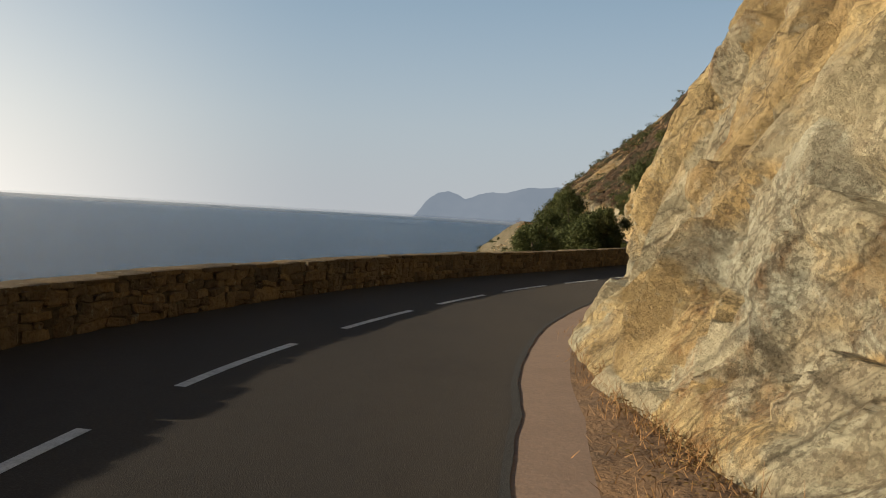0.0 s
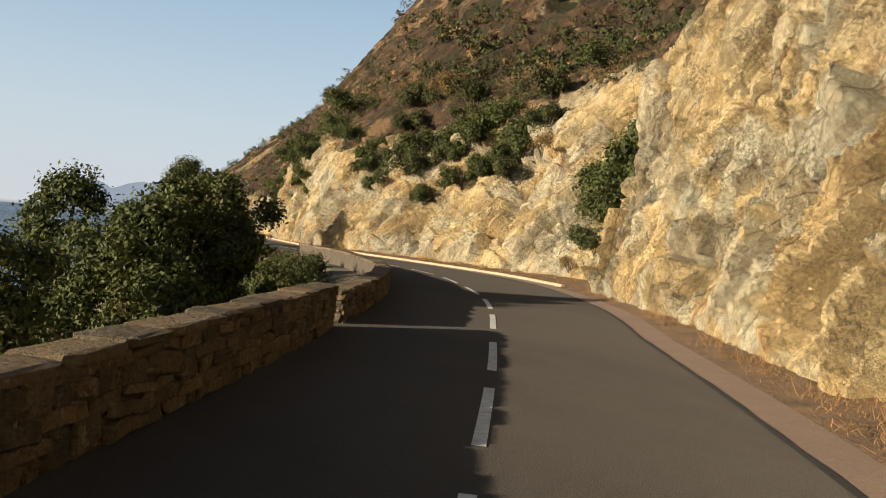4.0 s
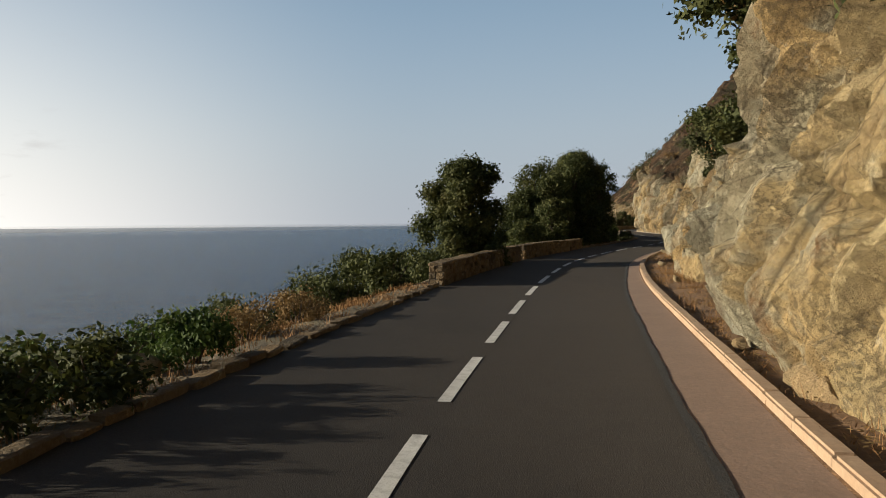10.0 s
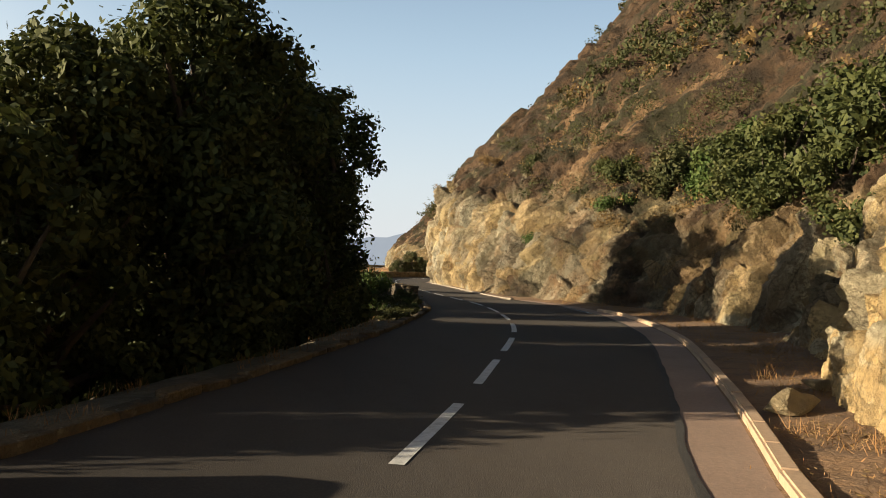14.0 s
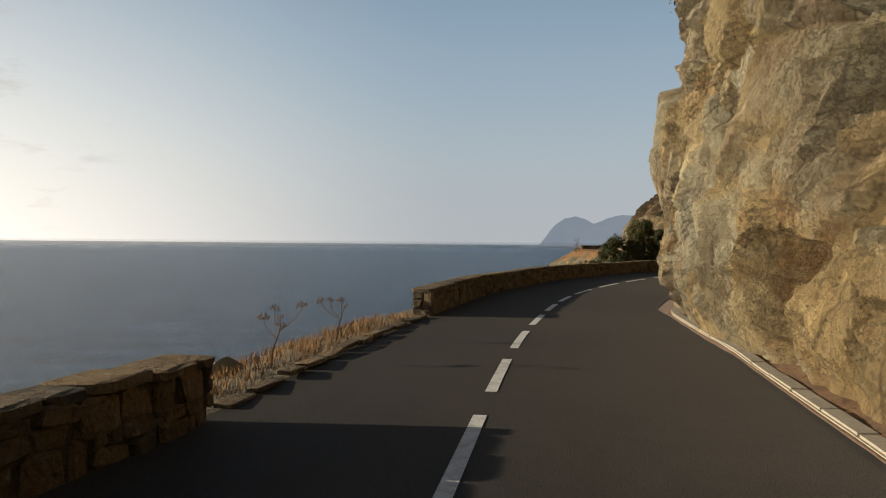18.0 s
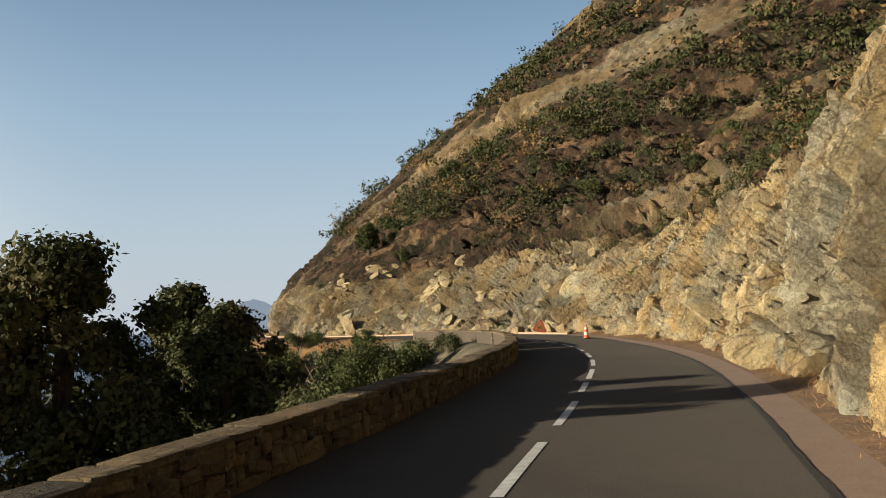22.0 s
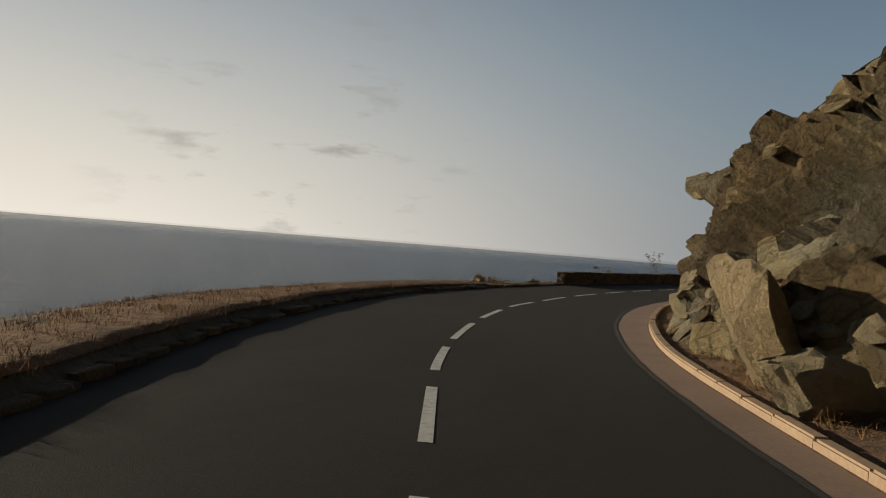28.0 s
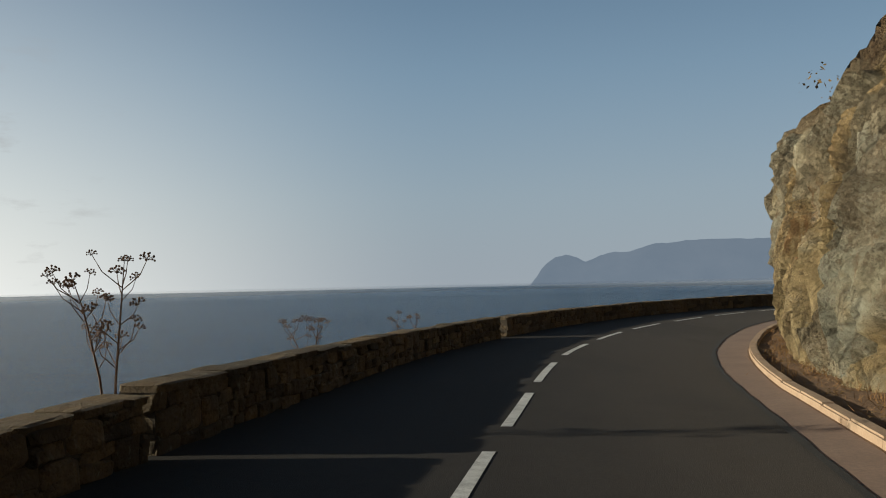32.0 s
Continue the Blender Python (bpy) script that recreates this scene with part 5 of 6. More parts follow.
# bushes on the hill above the last bends, by the height at which they stand
for kind, y, z, r in (("oak", 294, 7.2, 1.3), ("scrub", 298, 8.6, 1.4), ("oak", 303, 10.5, 1.5), ("oak", 307.5, 11.2, 1.7), ("scrub", 306, 12.6, 1.5), ("oak", 307, 14.2, 1.9), ("scrub", 309, 15.8, 1.8), ("oak", 311, 17.6, 2.0), ("oak", 309, 19.6, 1.8),
                      ("oak", 307, 21.4, 2.1), ("scrub", 310, 24, 2.0), ("oak", 304, 18, 1.9), ("scrub", 302, 15.5, 1.7), ("oak", 287, 13.8, 1.5), ("oak", 285.7, 11.4, 1.4), ("oak", 281, 14.3, 1.8), ("scrub", 279, 12.5, 1.5), ("oak", 283, 16, 1.9), ("oak", 285, 18.5, 2.0),
                      ("scrub", 292, 20.6, 2.0), ("oak", 276, 13, 1.7), ("scrub", 272, 11.5, 1.5), ("oak", 270, 14, 1.8), ("brown", 289, 8.2, 1.0), ("scrub", 296, 13, 1.4)):
    p = Vector(HILL[int((y + 12) / 0.42), int(np.argmin(np.abs(HILL[int((y + 12) / 0.42), :, 2] - z)))])
    shrub(kind, p.x, p.y, p.z - 0.2, r, where=" growing on the hillside")

for kind, x, y, r, top in (("oak", 13.2, 114.6, 1.3, 1.3), ("oak", 11.8, 112.5, 1.3, 0.7), ("oak", 10.6, 110.0, 1.4, 0.2), ("bright", 12.2, 97.2, 0.9, 0.55), ("bright", 12.7, 99.9, 0.8, 0.5), ("oak", 11.2, 104.5, 1.0, 0.1),
                           ("brown", 13.0, 89.2, 0.7, 0.25), ("brown", 13.3, 103.6, 0.6, 0.4), ("scrub", 10.2, 93.0, 1.0, -0.5), ("oak", 12.6, 91.4, 1.0, 0.5), ("oak", 12.9, 94.0, 0.9, 0.45), ("oak", 11.9, 88.8, 1.0, 0.5), ("oak", 12.6, 55.6, 1.1, 1.0), ("oak", 11.6, 53.2, 1.2, 0.9), ("scrub", 13.6, 57.6, 1.0, 0.9),
                           ("scrub", 14.2, 60.4, 0.9, 0.6), ("oak", 12.4, 62.5, 1.2, 0.5), ("oak", 10.8, 59.5, 1.4, 0.6), ("scrub", 13.0, 68.5, 0.9, 0.2), ("scrub", 12.4, 72.0, 1.0, 0.1), ("oak", 12.6, 76.0, 1.0, 0.4), ("scrub", 13.2, 80.2, 0.8, 0.5),
                           ("oak", 10.6, 80.5, 1.2, 0.3), ("bright", 24.1, 164.2, 1.1, 1.3), ("scrub", 23.6, 167.4, 1.2, 1.7), ("bright", 24.0, 169.6, 1.0, 1.3), ("bright", 24.7, 161.8, 0.8, 0.7), ("scrub", 22.2, 165.0, 1.2, 1.8), ("scrub", 23.3, 160.4, 0.9, 0.75), ("bright", 23.7, 163.2, 0.9, 0.95), ("scrub", 22.6, 158.0, 1.0, 0.6), ("scrub", 22.4, 163.0, 1.1, 1.2), ("oak", 20.8, 168.4, 1.3, 0.5),
                           ("oak", 15.2, 129.0, 1.1, 0.9), ("scrub", 13.9, 126.8, 1.0, 0.5), ("oak", 13.0, 123.5, 1.1, 0.3), ("scrub", 15.9, 124.0, 0.8, 0.6), ("scrub", 30.9, 222.0, 0.9, 0.75), ("scrub", 29.9, 219.5, 0.9, 0.2),
                           ("oak", 31.2, 231.5, 1.3, 0.8), ("scrub", 36.2, 236.5, 0.9, 0.3), ("oak", 39.5, 262.5, 1.8, 1.25), ("oak", 41.7, 258.2, 1.6, 1.1), ("oak", 43.2, 262.4, 1.0, 0.6), ("oak", 37.4, 258.0, 1.3, -0.4),
                           ("scrub", 44.9, 259.5, 0.8, 0.75), ("scrub", 45.3, 262.8, 0.7, 0.7), ("oak", 38.0, 277.2, 1.6, 1.15), ("oak", 36.6, 274.6, 1.6, 0.5), ("bright", 41.9, 272.6, 1.0, 1.0), ("oak", 35.2, 271.5, 1.5, -0.6),
                           ("scrub", 34.0, 262.0, 1.4, -1.5), ("oak", 31.5, 266.0, 1.2, -1.6), ("oak", 13.9, 93.4, 0.95, 0.85), ("oak", 14.1, 94.6, 0.8, 0.8), ("bright", 14.2, 96.6, 0.6, 0.85), ("brown", 14.0, 99.0, 0.6, 0.5), ("brown", 14.2, 101.0, 0.6, 0.6), ("oak", 13.2, 103.5, 0.8, 0.1), ("oak", 13.6, 106.4, 0.9, 0.5), ("oak", 14.2, 109.5, 1.0, 1.1), ("scrub", 25.3, 153.6, 0.55, 0.4), ("bright", 25.4, 155.0, 0.5, 0.45), ("scrub", 25.5, 156.4, 0.55, 0.5), ("bright", 25.6, 157.8, 0.5, 0.5), ("scrub", 25.7, 159.2, 0.55, 0.6), ("bright", 25.7, 160.6, 0.6, 0.7), ("scrub", 25.0, 152.0, 0.6, 0.4), ("scrub", 24.7, 150.4, 0.6, 0.35), ("bright", 24.5, 155.5, 0.7, 0.55), ("scrub", 24.3, 157.4, 0.8, 0.6), ("bright", 24.5, 159.2, 0.8, 0.7), ("scrub", 23.6, 153.4, 0.8, 0.5), ("scrub", 14.6, 72.5, 0.8, 0.5), ("oak", 14.2, 69.5, 1.0, 0.6), ("scrub", 13.9, 75.0, 0.7, 0.45), ("scrub", 13.8, 78.0, 0.7, 0.4), ("brown", 28.6, 307.6, 0.6, 0.5), ("scrub", 28.4, 312.6, 0.4, 0.25)):
    g = left_ground(x, y)
    hh = max(top - g, 0.4) / 1.1
    shrub(kind, x, y, g, max(r, hh / 1.25), hh, SEA)

pine_z = cliff_point(298.5, 9.0).z
tree(45.8, 297.9, 10.9, 1.5, 44, leaf_oak, "small dark wind-bent pine on the ridge above the road", 16000, (0.0, 0.0), 0.2, 0.055, ground=pine_z - 0.6, lumps=36, deep=1.6)


def scrub_cover():
    """Low maquis over the hillsides, too dense to count."""
    rng = np.random.default_rng(77)
    out, dry = [], []
    n = 0
    while n < 5200:
        y, u = rng.uniform(-8, 362), rng.choice((rng.uniform(3.5, 22), rng.uniform(10, 60), rng.uniform(30, 100)))
        p = np.array(cliff_point(y, u))
        v = bushy(np.array([y]), np.array([u]))[0]
        if p[2] < float(face_h(y)) * 0.95 or v < 0.0 + 0.25 * (168 < y < 196) - 0.05 * (y > 205) or 284 < y < 345 and u < 16:
            continue
        r = (rng.uniform(0.8, 1.5) if y > 205 else rng.uniform(0.55, 1.2)) * (1 + u / 60) * (0.75 + min(v, 0.4))
        l = [(*(p + rng.normal(size=3) * (0.5, 0.5, 0.25) * r + (0, 0, 0.35 * r)), r * rng.uniform(0.25, 0.5)) for _ in range(6)]
        near = u < 15
        tuft = leaf_quads(rng, l, 230 if near else 100 if u < 40 else 64, (0.03 + 0.014 * r) if near else (0.055 + 0.05 * r) if u < 40 else (0.09 + 0.06 * r))
        (dry if rng.random() < 0.13 else out).append(tuft)
        n += 1
    for q, m, w in ((out, leaf_scrub, "grey-green maquis scrub scattered over the hillside"), (dry, leaf_brown, "dry brown brush scattered over the hillside")):
        tagged(new("hillside_scrub", quads_mesh("hillside_scrub", np.concatenate(q), m)), w, "scrub", kind="stuff")
    sea_side = []
    n = 0
    while n < 420:
        y, r = rng.uniform(-8, 360), rng.uniform(1.6, 30)
        if 68 < y < 107 and r < 3 or 234 < y < 275 and r < 5 or 275 < y < 312 and r < 8 or 312 < y and r < 3 or 181 < y < 191 and r < 2.4:
            continue
        x = float(np.interp(y, ry, lx)) - r
        s = rng.uniform(0.35, 0.85) * (1 + r / 25)
        p = np.array([x, y, seaward_z(y, r)])
        l = [(*(p + rng.normal(size=3) * (0.5, 0.5, 0.2) * s + (0, 0, 0.2 * s)), s * rng.uniform(0.25, 0.45)) for _ in range(6)]
        sea_side.append(leaf_quads(rng, l, int(900 * s) if r < 9 else int(200 + 100 * s), 0.036 + 0.01 * s if r < 9 else 0.085 + 0.02 * s))
        n += 1
    for _ in range(150):
        y, r, s = rng.uniform(256, 289), rng.uniform(4.2, 15), rng.uniform(0.45, 0.9)
        p = np.array([float(np.interp(y, ry, lx)) - r, y, seaward_z(y, r)])
        l = [(*(p + rng.normal(size=3) * (0.5, 0.5, 0.2) * s + (0, 0, 0.2 * s)), s * rng.uniform(0.25, 0.45)) for _ in range(6)]
        sea_side.append(leaf_quads(rng, l, int(600 * s), 0.045 + 0.012 * s))
    tagged(new("seaward_scrub", quads_mesh("seaward_scrub", np.concatenate(sea_side), leaf_scrub)), "low maquis scrub covering the slope above the sea", "scrub", kind="stuff")


scrub_cover()


def blades(rng, pts, hmin, hmax, per, spread, width=0.006, lean=0.35):
    k = len(pts) * per
    b = np.repeat(pts, per, axis=0) + rng.normal(size=(k, 3)) * (spread, spread, 0.01)
    a = rng.uniform(0, 6.283, k)
    h = rng.uniform(hmin, hmax, k)[:, None]
    up = np.stack([rng.normal(size=k) * lean, rng.normal(size=k) * lean, np.ones(k)], -1)
    side = np.stack([np.cos(a), np.sin(a), 0 * a], -1) * width
    tip = b + up * h
    return np.stack([b - side, b + side, tip + side * 0.3, tip - side * 0.3], 1)


def dry_grass():
    rng = np.random.default_rng(31)
    spots = []
    for y0, y1, r0, r1, n in ((67, 108, 0.1, 1.5, 900), (134, 162, 0.1, 1.0, 90), (181, 191, 0.15, 1.3, 330), (270, 309, 0.25, 4.2, 2600), (306, 314, 0.1, 1.2, 200), (314, 350, 0.5, 1.2, 160)):
        y = rng.uniform(y0, y1, n)
        r = rng.uniform(r0, r1, n)
        spots.append(np.stack([np.interp(y, ry, lx) - r, y, [seaward_z(a, b) for a, b in zip(y, r)]], -1))
    low = blades(rng, np.concatenate(spots), 0.04, 0.14, 11, 0.09, 0.005)
    tagged(new("dry_grass", quads_mesh("dry_grass", low, straw)), "dry straw-coloured grass along the seaward verge", "dry grass", kind="stuff")
    spots = []
    for y0, y1, n in ((-5, 35, 800), (35, 60, 360), (60, 82, 800), (82, 140, 1000), (140, 165, 360), (200, 262, 760), (262, 345, 1100)):
        y = rng.uniform(y0, y1, n)
        f = rng.uniform(0, 1, n)
        d = no_kerb(y) + 0.2 + (cliff_base(y) + 0.5 - no_kerb(y) - 0.2) * f ** 0.6
        x, yy = across(y, d)
        spots.append(np.stack([x, yy, 0.05 + 0.1 * f], -1))
    spots = np.concatenate(spots)
    tagged(new("dry_weeds", quads_mesh("dry_weeds", np.concatenate([blades(rng, spots, 0.02, 0.09, 12, 0.18, 0.005, 0.8), blades(rng, spots[::5], 0.08, 0.24, 16, 0.07, 0.004, 0.5)]), straw)), "dry weeds at the foot of the rock", "dry weeds", kind="stuff")
    lumps = np.concatenate([spots, np.full((len(spots), 1), 0.14)], 1)
    lq = leaf_quads(rng, lumps, 70000, 0.028, 0.0)
    lq[..., 2] = 0.06 + (lq[..., 2] - 0.08) * 0.3 + 0.06
    tagged(new("leaf_litter", quads_mesh("leaf_litter", lq, leaf_brown)), "brown leaf litter and twigs beside the kerb", "leaf litter", kind="stuff")


dry_grass()


def umbel_mesh():
    """A dry umbel: thin rays that end in small seeds."""
    bm = bmesh.new()
    for i in range(13):
        a, e = i * 2.4, 0.25 + 1.1 * (i / 12) ** 0.5
        end = Vector((math.cos(a) * math.sin(e), math.sin(a) * math.sin(e), math.cos(e))) * 0.075
        tube(bm, [(0, 0, 0), tuple(end * 0.5 + Vector((0, 0, 0.008))), tuple(end)], [0.003, 0.002, 0.002], 3)
        bmesh.ops.create_icosphere(bm, subdivisions=1, radius=0.013, matrix=Matrix.Translation(end))
    me = bpy.data.meshes.new("umbel")
    bm.to_mesh(me)
    bm.free()
    me.materials.append(dead_stalk)
    return me


dead_stalk = plain("dead_stalk", (0.16, 0.09, 0.05), (0.10, 0.055, 0.035), 9.0, 40.0, 0.9, 0.002)
UMBEL = umbel_mesh()


def fennel(x, y, z, h, seed, heads=9):
    rng = random.Random(seed)
    root = tagged(new("dried_fennel"), "tall dried fennel plant with dark seed heads above the sea", "dried plant", "dried fennel plants")
    root.location = (x, y, z)
    for k in range(2 if heads > 6 else 1):
        bm = bmesh.new()
        dx, dy = (0.05, 0.0) if k == 0 else (-0.16, 0.06)
        pts = [(dx * 0.3, dy, -0.15), (dx, dy, h * 0.35), (dx * 2.2, dy * 1.5, h * 0.72), (dx * 3, dy * 2, h * (0.98 - 0.1 * k))]
        tube(bm, pts, [0.016, 0.013, 0.009, 0.004], 5)
        ends = [pts[-1]]
        for i in range(heads // (1 + (heads > 6))):
            t = rng.uniform(0.38, 0.9)
            s = Vector(pts[1]).lerp(Vector(pts[3]), (t - 0.35) / 0.65)
            a = rng.uniform(0, 6.28)
            e = s + Vector((math.cos(a), math.sin(a), 0)) * rng.uniform(0.14, 0.3) + Vector((0, 0, rng.uniform(0.18, 0.36)))
            m = s.lerp(e, 0.5) + Vector((math.cos(a), math.sin(a), 0)) * 0.05
            tube(bm, [s, m, e], [0.006, 0.005, 0.003], 4)
            ends.append(tuple(e))
        stalk = part("stalk", bm, dead_stalk, root)
        for e in ends:
            ob = part("seed_head", UMBEL, None, stalk)
            ob.matrix_basis = Matrix.LocRotScale(e, Euler((rng.uniform(-0.4, 0.4), rng.uniform(-0.4, 0.4), rng.uniform(0, 6))), [rng.uniform(0.7, 1.15)] * 3)


fennel(13.6, 86.4, left_ground(13.6, 86.4), 1.6, 1, 16)
fennel(12.9, 82.3, left_ground(12.9, 82.3), 0.85, 2, 5)
fennel(13.4, 92.2, left_ground(13.4, 92.2), 0.7, 3, 4)
fennel(28.6, 329.1, left_ground(28.6, 329.1), 1.85, 4, 26)
fennel(28.5, 336.0, left_ground(28.5, 336.0), 1.1, 5, 12)
fennel(28.9, 343.6, left_ground(28.9, 343.6), 1.5, 6, 16)
fennel(29.3, 351.0, left_ground(29.3, 351.0), 1.0, 7, 5)
fennel(28.2, 322.0, left_ground(28.2, 322.0), 0.9, 8, 5)
fennel(28.5, 319.6, left_ground(28.5, 319.6), 0.8, 9, 4)
fennel(25.0, 184.5, left_ground(25.0, 184.5), 0.45, 10, 4)
fennel(25.1, 187.0, left_ground(25.1, 187.0), 0.5, 11, 3)


# ---- loose rocks ----
def boulder(x, y, z, sx, sy, sz, seed, turn=(0, 0, 0), label="broken pale boulder at the foot of the cliff", group=""):
    """An angular stone: a ball cut back by random planes."""
    rng = np.random.default_rng(seed)
    bm = bmesh.new()
    bmesh.ops.create_icosphere(bm, subdivisions=3 if max(sx, sy, sz) > 0.42 else 2, radius=1.25)
    v = np.array([w.co for w in bm.verts])
    for n in rng.normal(size=(13, 3)) * (1, 1, 1.2):
        n = n / np.linalg.norm(n)
        v = v - n * np.maximum(v @ n - rng.uniform(0.5, 0.85), 0)[:, None]
    v = v + 0.03 * rng.normal(size=v.shape)
    for w, co in zip(bm.verts, v * (sx, sy, sz) * 1.15):
        w.co = co
    me = bpy.data.meshes.new("boulder")
    for f in bm.faces:
        f.smooth = False
    bm.to_mesh(me)
    bm.free()
    me.materials.append(boulder_mat)
    ob = tagged(new("boulder", me), label, "boulder", group)
    ob.matrix_basis = pose(x, y, z, *turn)


boulder(42.7, 289.0, 0.8, 0.36, 0.62, 1.22, 3, (6, -22, 30), "tall pale rock slab leaning on the cliff foot")
boulder(43.6, 287.4, 0.35, 0.5, 0.45, 0.5, 4, (10, 15, 0))
brng = random.Random(44)
for i in range(16):
    y = brng.uniform(262.5, 270)
    r = brng.choice((0.14, 0.18, 0.22, 0.3, 0.4))
    xx, yy = across(y, brng.uniform(4.1, 5.4))
    boulder(float(xx[0]), float(yy[0]), r * 0.55, r, r * brng.uniform(0.7, 1.2), r * brng.uniform(0.6, 0.95), 20 + i, (brng.uniform(-25, 25), brng.uniform(-25, 25), brng.uniform(0, 180)),
            "broken pale rock from a small rockfall", "rockfall rocks")
for i in range(34):
    y = brng.choice((brng.uniform(62, 72), brng.uniform(76, 100), brng.uniform(100, 126), brng.uniform(128, 142), brng.uniform(226, 262), brng.uniform(272, 300), brng.uniform(310, 345)))
    r = brng.choice((0.08, 0.12, 0.18, 0.26))
    xx, yy = across(y, max(float(cliff_base(y)) - brng.uniform(0.0, 0.5), float(no_kerb(y)) + 0.25 + r))
    boulder(float(xx[0]), float(yy[0]), 0.1 + r * 0.4, r, r * brng.uniform(0.7, 1.3), r * brng.uniform(0.55, 0.9), 60 + i, (brng.uniform(-20, 20), brng.uniform(-20, 20), brng.uniform(0, 180)))
for i, (x, y, z, r) in enumerate(((42.3, 272.9, 0.22, 0.42), (42.9, 274.0, 0.16, 0.32), (28.7, 307.2, 0.1, 0.2), (29.6, 305.6, 0.08, 0.2), (24.6, 184.2, 0.0, 0.22), (13.9, 96.0, 0.05, 0.28), (14.6, 70.6, 0.05, 0.3))):
    boulder(x, y, z, r, r * 0.8, r * 0.6, 120 + i, (0, 10, i * 40), "weathered rock on the seaward verge")


def slab_mesh(seed):
    """A flat broken slab with chipped corners."""
    rng = np.random.default_rng(seed)
    bm = bmesh.new()
    bmesh.ops.create_icosphere(bm, subdivisions=2, radius=1.6)
    v = np.array([w.co for w in bm.verts])
    cuts = [((math.cos(t), math.sin(t), rng.uniform(-0.3, 0.3)), rng.uniform(0.65, 1.0)) for t in np.linspace(0, 6.283, 7)[:-1] + rng.uniform(-0.35, 0.35, 6)]
    cuts += [((rng.uniform(-0.2, 0.2), rng.uniform(-0.2, 0.2), 1), 0.8), ((rng.uniform(-0.3, 0.3), rng.uniform(-0.3, 0.3), -1), 0.8)]
    for _ in range(3):
        for n, d in cuts:
            n = np.array(n) / np.linalg.norm(n)
            v = v - n * np.maximum(v @ n - d, 0)[:, None]
    for w, co in zip(bm.verts, v + 0.015 * rng.normal(size=v.shape)):
        w.co = co
    me = bpy.data.meshes.new("rock_slab")
    bm.to_mesh(me)
    bm.free()
    me.materials.append(rock_pale)
    return me


SLABS = [slab_mesh(400 + i) for i in range(12)]
# heaps of broken layered slabs on the slope inside the last headland
rubble = []
for i in range(560):
    y = brng.choice((brng.uniform(254, 303), brng.uniform(266, 296), brng.uniform(266, 296), brng.uniform(232, 262)))
    small = i > 230
    u = 0.1 + (1.2 if small else 8.5) * brng.random() ** 1.6 * (1.0 if y > 262 else 0.5)
    p = cliff_point(y, u)
    r = brng.choice((0.1, 0.14, 0.2) if small else (0.22, 0.3, 0.4, 0.55, 0.8)) * (0.75 if u > 5 or y < 262 else 1.0)
    m = Matrix.LocRotScale((p.x + r * 0.1, p.y, p.z - r * 0.12), Euler((radians(brng.uniform(25, 45)), radians(brng.uniform(-45, -20)), radians(brng.uniform(-25, 25)))), (r * brng.uniform(0.8, 1.3), r * brng.uniform(1.0, 2.1), r * brng.uniform(0.25, 0.5)))
    if small:
        rubble.append((brng.choice(SLABS), m))
        continue
    ob = tagged(new("boulder", brng.choice(SLABS)), "broken piece of layered ochre rock on the slope above the kerb", "boulder", "broken rocks")
    ob.matrix_basis = m
tagged(new("rubble", joined(rubble, "rubble", boulder_mat)), "small broken rock rubble behind the kerb", "rubble", kind="stuff")
scree = []
for i in range(420):
    y, r = brng.choice((brng.uniform(246, 282), brng.uniform(262, 278), brng.uniform(276, 296))), brng.uniform(3.5, 15)
    r += 1.2 * (y > 274)
    x = float(np.interp(y, ry, lx)) - r
    k = brng.choice((0.2, 0.28, 0.38, 0.5, 0.7)) * (0.65 if y > 274 else 1)
    scree.append((brng.choice(SLABS), Matrix.LocRotScale((x, y, left_ground(x, y) + k * 0.2), Euler((brng.uniform(-0.5, 0.5), brng.uniform(-0.5, 0.5), brng.uniform(0, 3.1))), (k, k * brng.uniform(0.6, 1.2), k * brng.uniform(0.3, 0.55)))))
tagged(new("scree", joined(scree, "scree", boulder_mat)), "pale broken stones strewn down the slope above the sea", "scree", kind="stuff")


# low stones that edge the road where it has no parapet
def edge_stones(y0, y1, label, low=0.07, high=0.13):
    root = tagged(new("edge_stones"), label, "edging", kind="structure")
    rng = random.Random(int(y0))
    s = float(s_at(y0))
    while s < s_at(y1):
        ln = rng.uniform(0.4, 0.9)
        x, y, a = frame_at(s + ln / 2, float(left_edge(y_at(s))) - 0.12)
        ob = new("edge_stone", rng.choice(CAPS))
        ob.parent = root
        ob.matrix_basis = Matrix.LocRotScale((x, y, 0.03 + rng.uniform(-0.02, 0.03)), Euler((rng.uniform(-0.08, 0.08), rng.uniform(-0.05, 0.05), a + rng.uniform(-0.06, 0.06))),
                                             (ln, rng.uniform(0.16, 0.26), rng.uniform(low, high)))
        s += ln + rng.uniform(0.0, 0.08)


edge_stones(68.4, 107, "low worn stones along the open road edge")
edge_stones(134, 161.6, "low dark kerb stones under the oaks", 0.09, 0.14)
edge_stones(181.8, 190.3, "low worn stones along the open road edge", 0.04, 0.08)
edge_stones(276.5, 313, "low worn stones along the open road edge")


# ---- traffic cone and fallen warning sign ----
def revolve(profile, sides=28):
    bm = bmesh.new()
    rings = [[bm.verts.new((math.cos(2 * math.pi * j / sides) * r, math.sin(2 * math.pi * j / sides) * r, z)) for j in range(sides)] for r, z in profile]
    for a, b in zip(rings, rings[1:]):
        for j in range(sides):
            bm.faces.new((a[j], a[(j + 1) % sides], b[(j + 1) % sides], b[j]))
    bm.faces.new(rings[-1])
    for f in bm.faces:
        f.smooth = True
    return bm


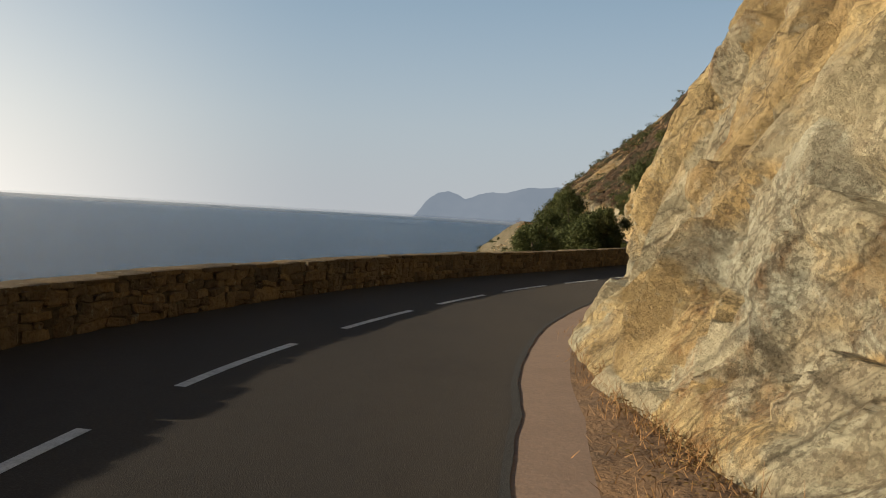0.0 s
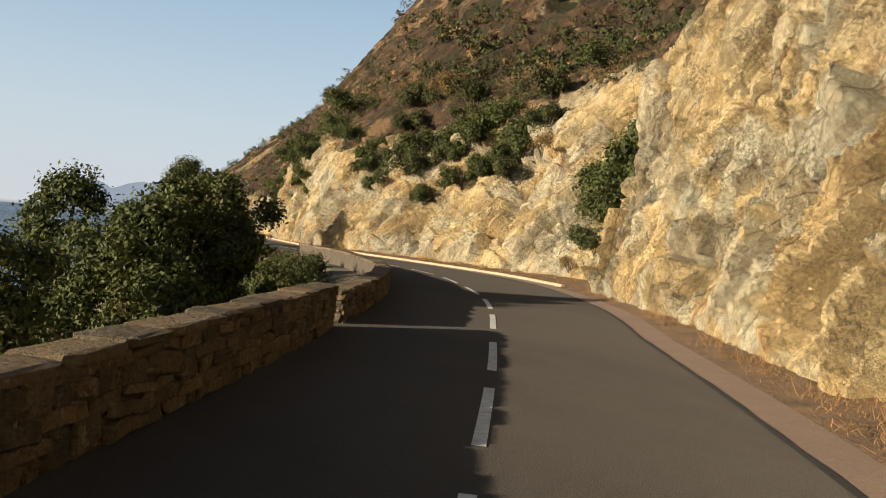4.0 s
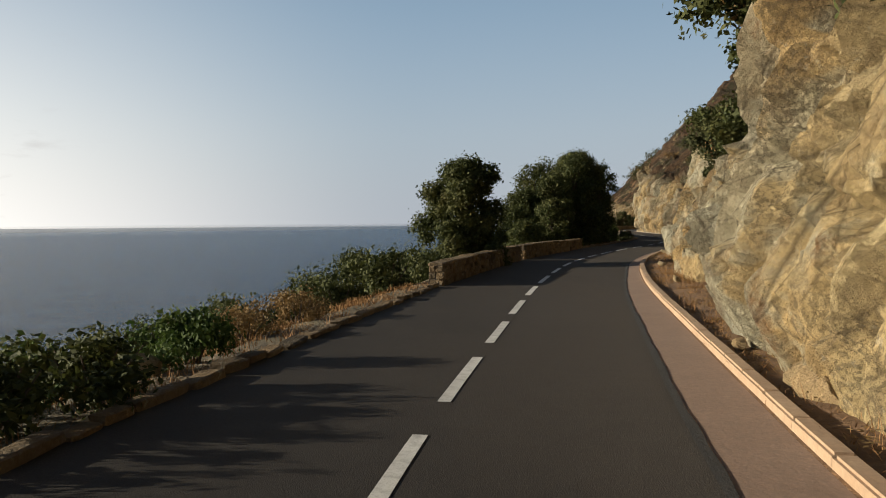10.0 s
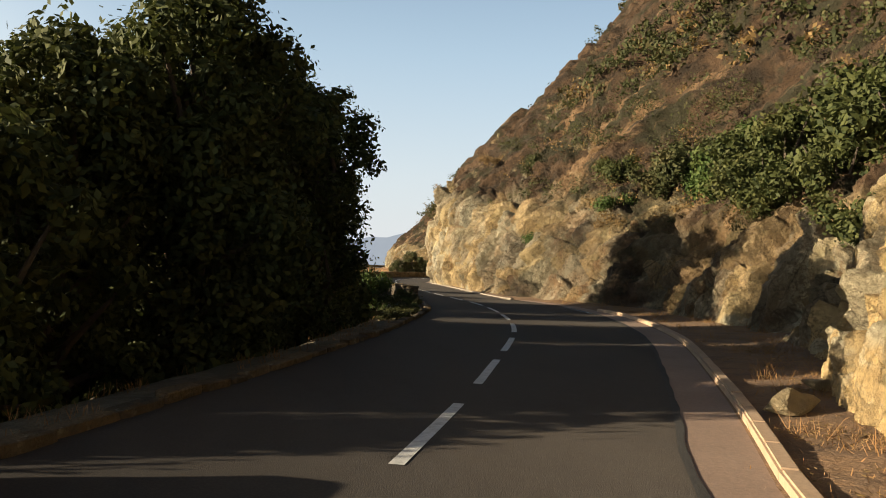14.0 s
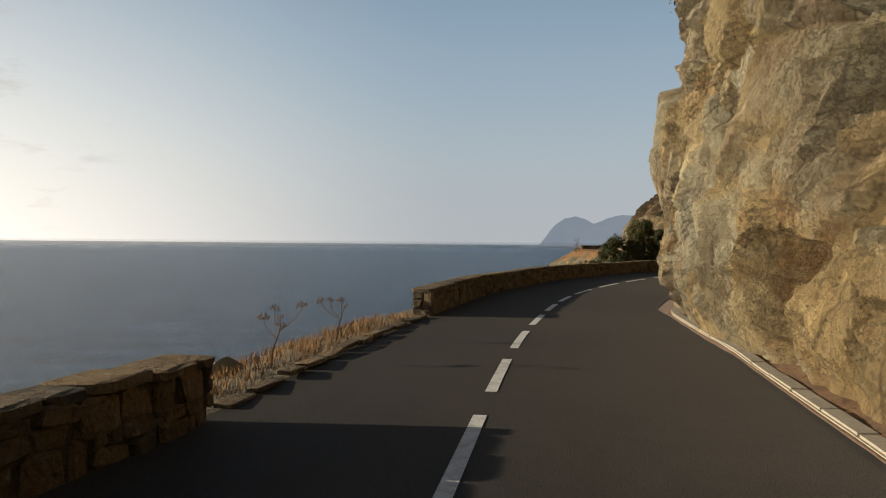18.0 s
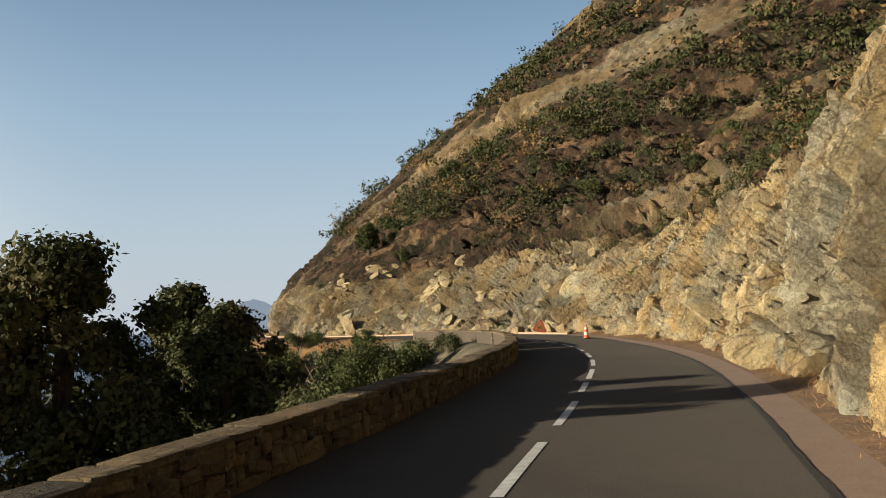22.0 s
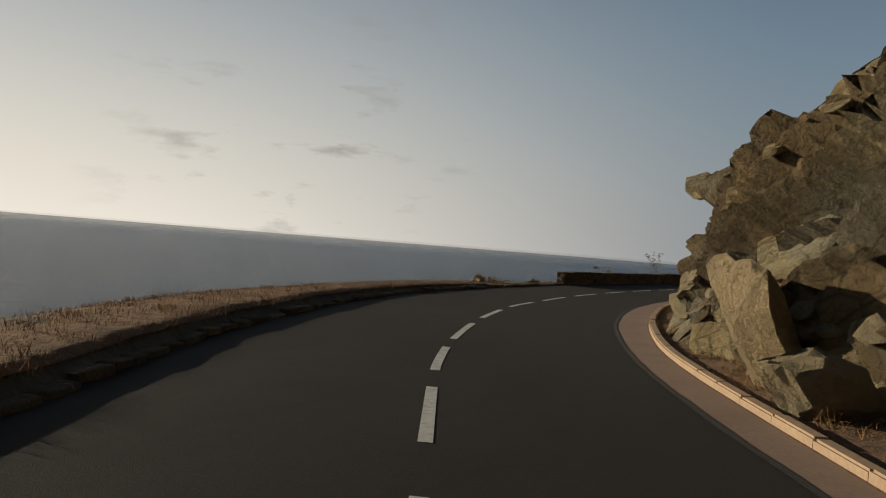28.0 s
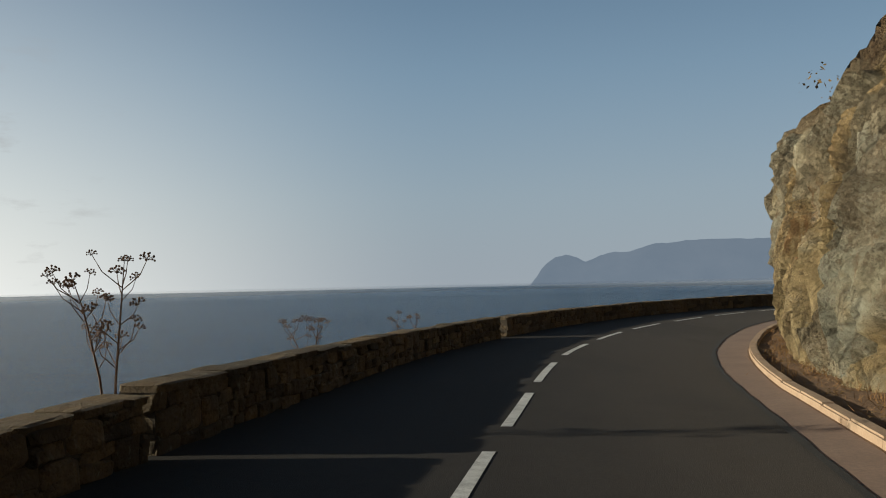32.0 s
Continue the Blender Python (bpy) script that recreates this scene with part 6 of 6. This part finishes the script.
def traffic_cone(x, y):
    root = tagged(new("traffic_cone"), "orange and white striped traffic cone on a dark base", "traffic cone")
    root.location = (x, y, 0)
    bm = bmesh.new()
    bmesh.ops.create_cube(bm, size=1.0)
    bmesh.ops.scale(bm, vec=(0.38, 0.38, 0.045), verts=bm.verts)
    bmesh.ops.translate(bm, vec=(0, 0, 0.0235), verts=bm.verts)
    bmesh.ops.bevel(bm, geom=bm.edges[:], offset=0.012, segments=2, affect="EDGES")
    part("base", bm, rubber, root, "dark rubber base")
    rad = lambda z: 0.135 - 0.105 * (z - 0.045) / 0.7
    cuts = (0.045, 0.19, 0.34, 0.47, 0.6, 0.745)
    for i, (a, b) in enumerate(zip(cuts, cuts[1:])):
        prof = [(rad(a), a + 0.001), (rad(b), b)]
        if i == 4:
            prof += [(rad(b) * 0.6, b + 0.004)]
        white = i % 2
        part("white_band" if white else "orange_band", revolve(prof), cone_white if white else cone_red, root, "white reflective band" if white else "orange plastic band")


traffic_cone(50.96, 255.62)


def warning_sign():
    root = tagged(new("warning_sign"), "fallen triangular red-edged roadworks sign leaning on rubble", "road sign")
    q = across(266.2, 3.75)
    root.matrix_basis = pose(float(q[0][0]), float(q[1][0]), 0.18, 70, 12, -18)

    def tri(r, depth, z, rim=0.0):
        bm = bmesh.new()
        n = 3
        pts = []
        for j in range(n):
            a = math.pi / 2 + 2 * math.pi * j / n
            c = Vector((math.cos(a), math.sin(a), 0)) * (r - 0.07)
            for k in range(-2, 3):
                b = a + k * math.pi / 6.5
                pts.append(c + Vector((math.cos(b), math.sin(b), 0)) * 0.07)
        bottom = [bm.verts.new(v + Vector((0, 0.3, z))) for v in pts]
        f = bm.faces.new(bottom)
        ex = bmesh.ops.extrude_face_region(bm, geom=[f])
        bmesh.ops.translate(bm, vec=(0, 0, depth), verts=[g for g in ex["geom"] if isinstance(g, bmesh.types.BMVert)])
        return bm

    part("plate", tri(0.5, 0.018, 0.0), sign_red, root, "red triangular border")
    part("panel", tri(0.35, 0.006, 0.019), sign_face, root, "faded amber face")
    bm = bmesh.new()
    for x, y, w, h, r in ((0.0, 0.24, 0.2, 0.05, 0.5), (0.06, 0.16, 0.24, 0.05, -0.3), (-0.1, 0.14, 0.05, 0.16, 0.1)):
        bmesh.ops.create_cube(bm, size=1.0, matrix=Matrix.LocRotScale((x, y + 0.06, 0.028), Euler((0, 0, r)), (w, h, 0.005)))
    part("symbol", bm, sign_black, root, "black bars of the symbol")
    bm = bmesh.new()
    tube(bm, [(-0.25, -0.02, -0.02), (-0.2, 0.3, -0.25)], [0.012, 0.012], 6)
    tube(bm, [(0.25, -0.02, -0.02), (0.2, 0.3, -0.25)], [0.012, 0.012], 6)
    part("stand", bm, galvanised, root, "bent steel stand")


warning_sign()
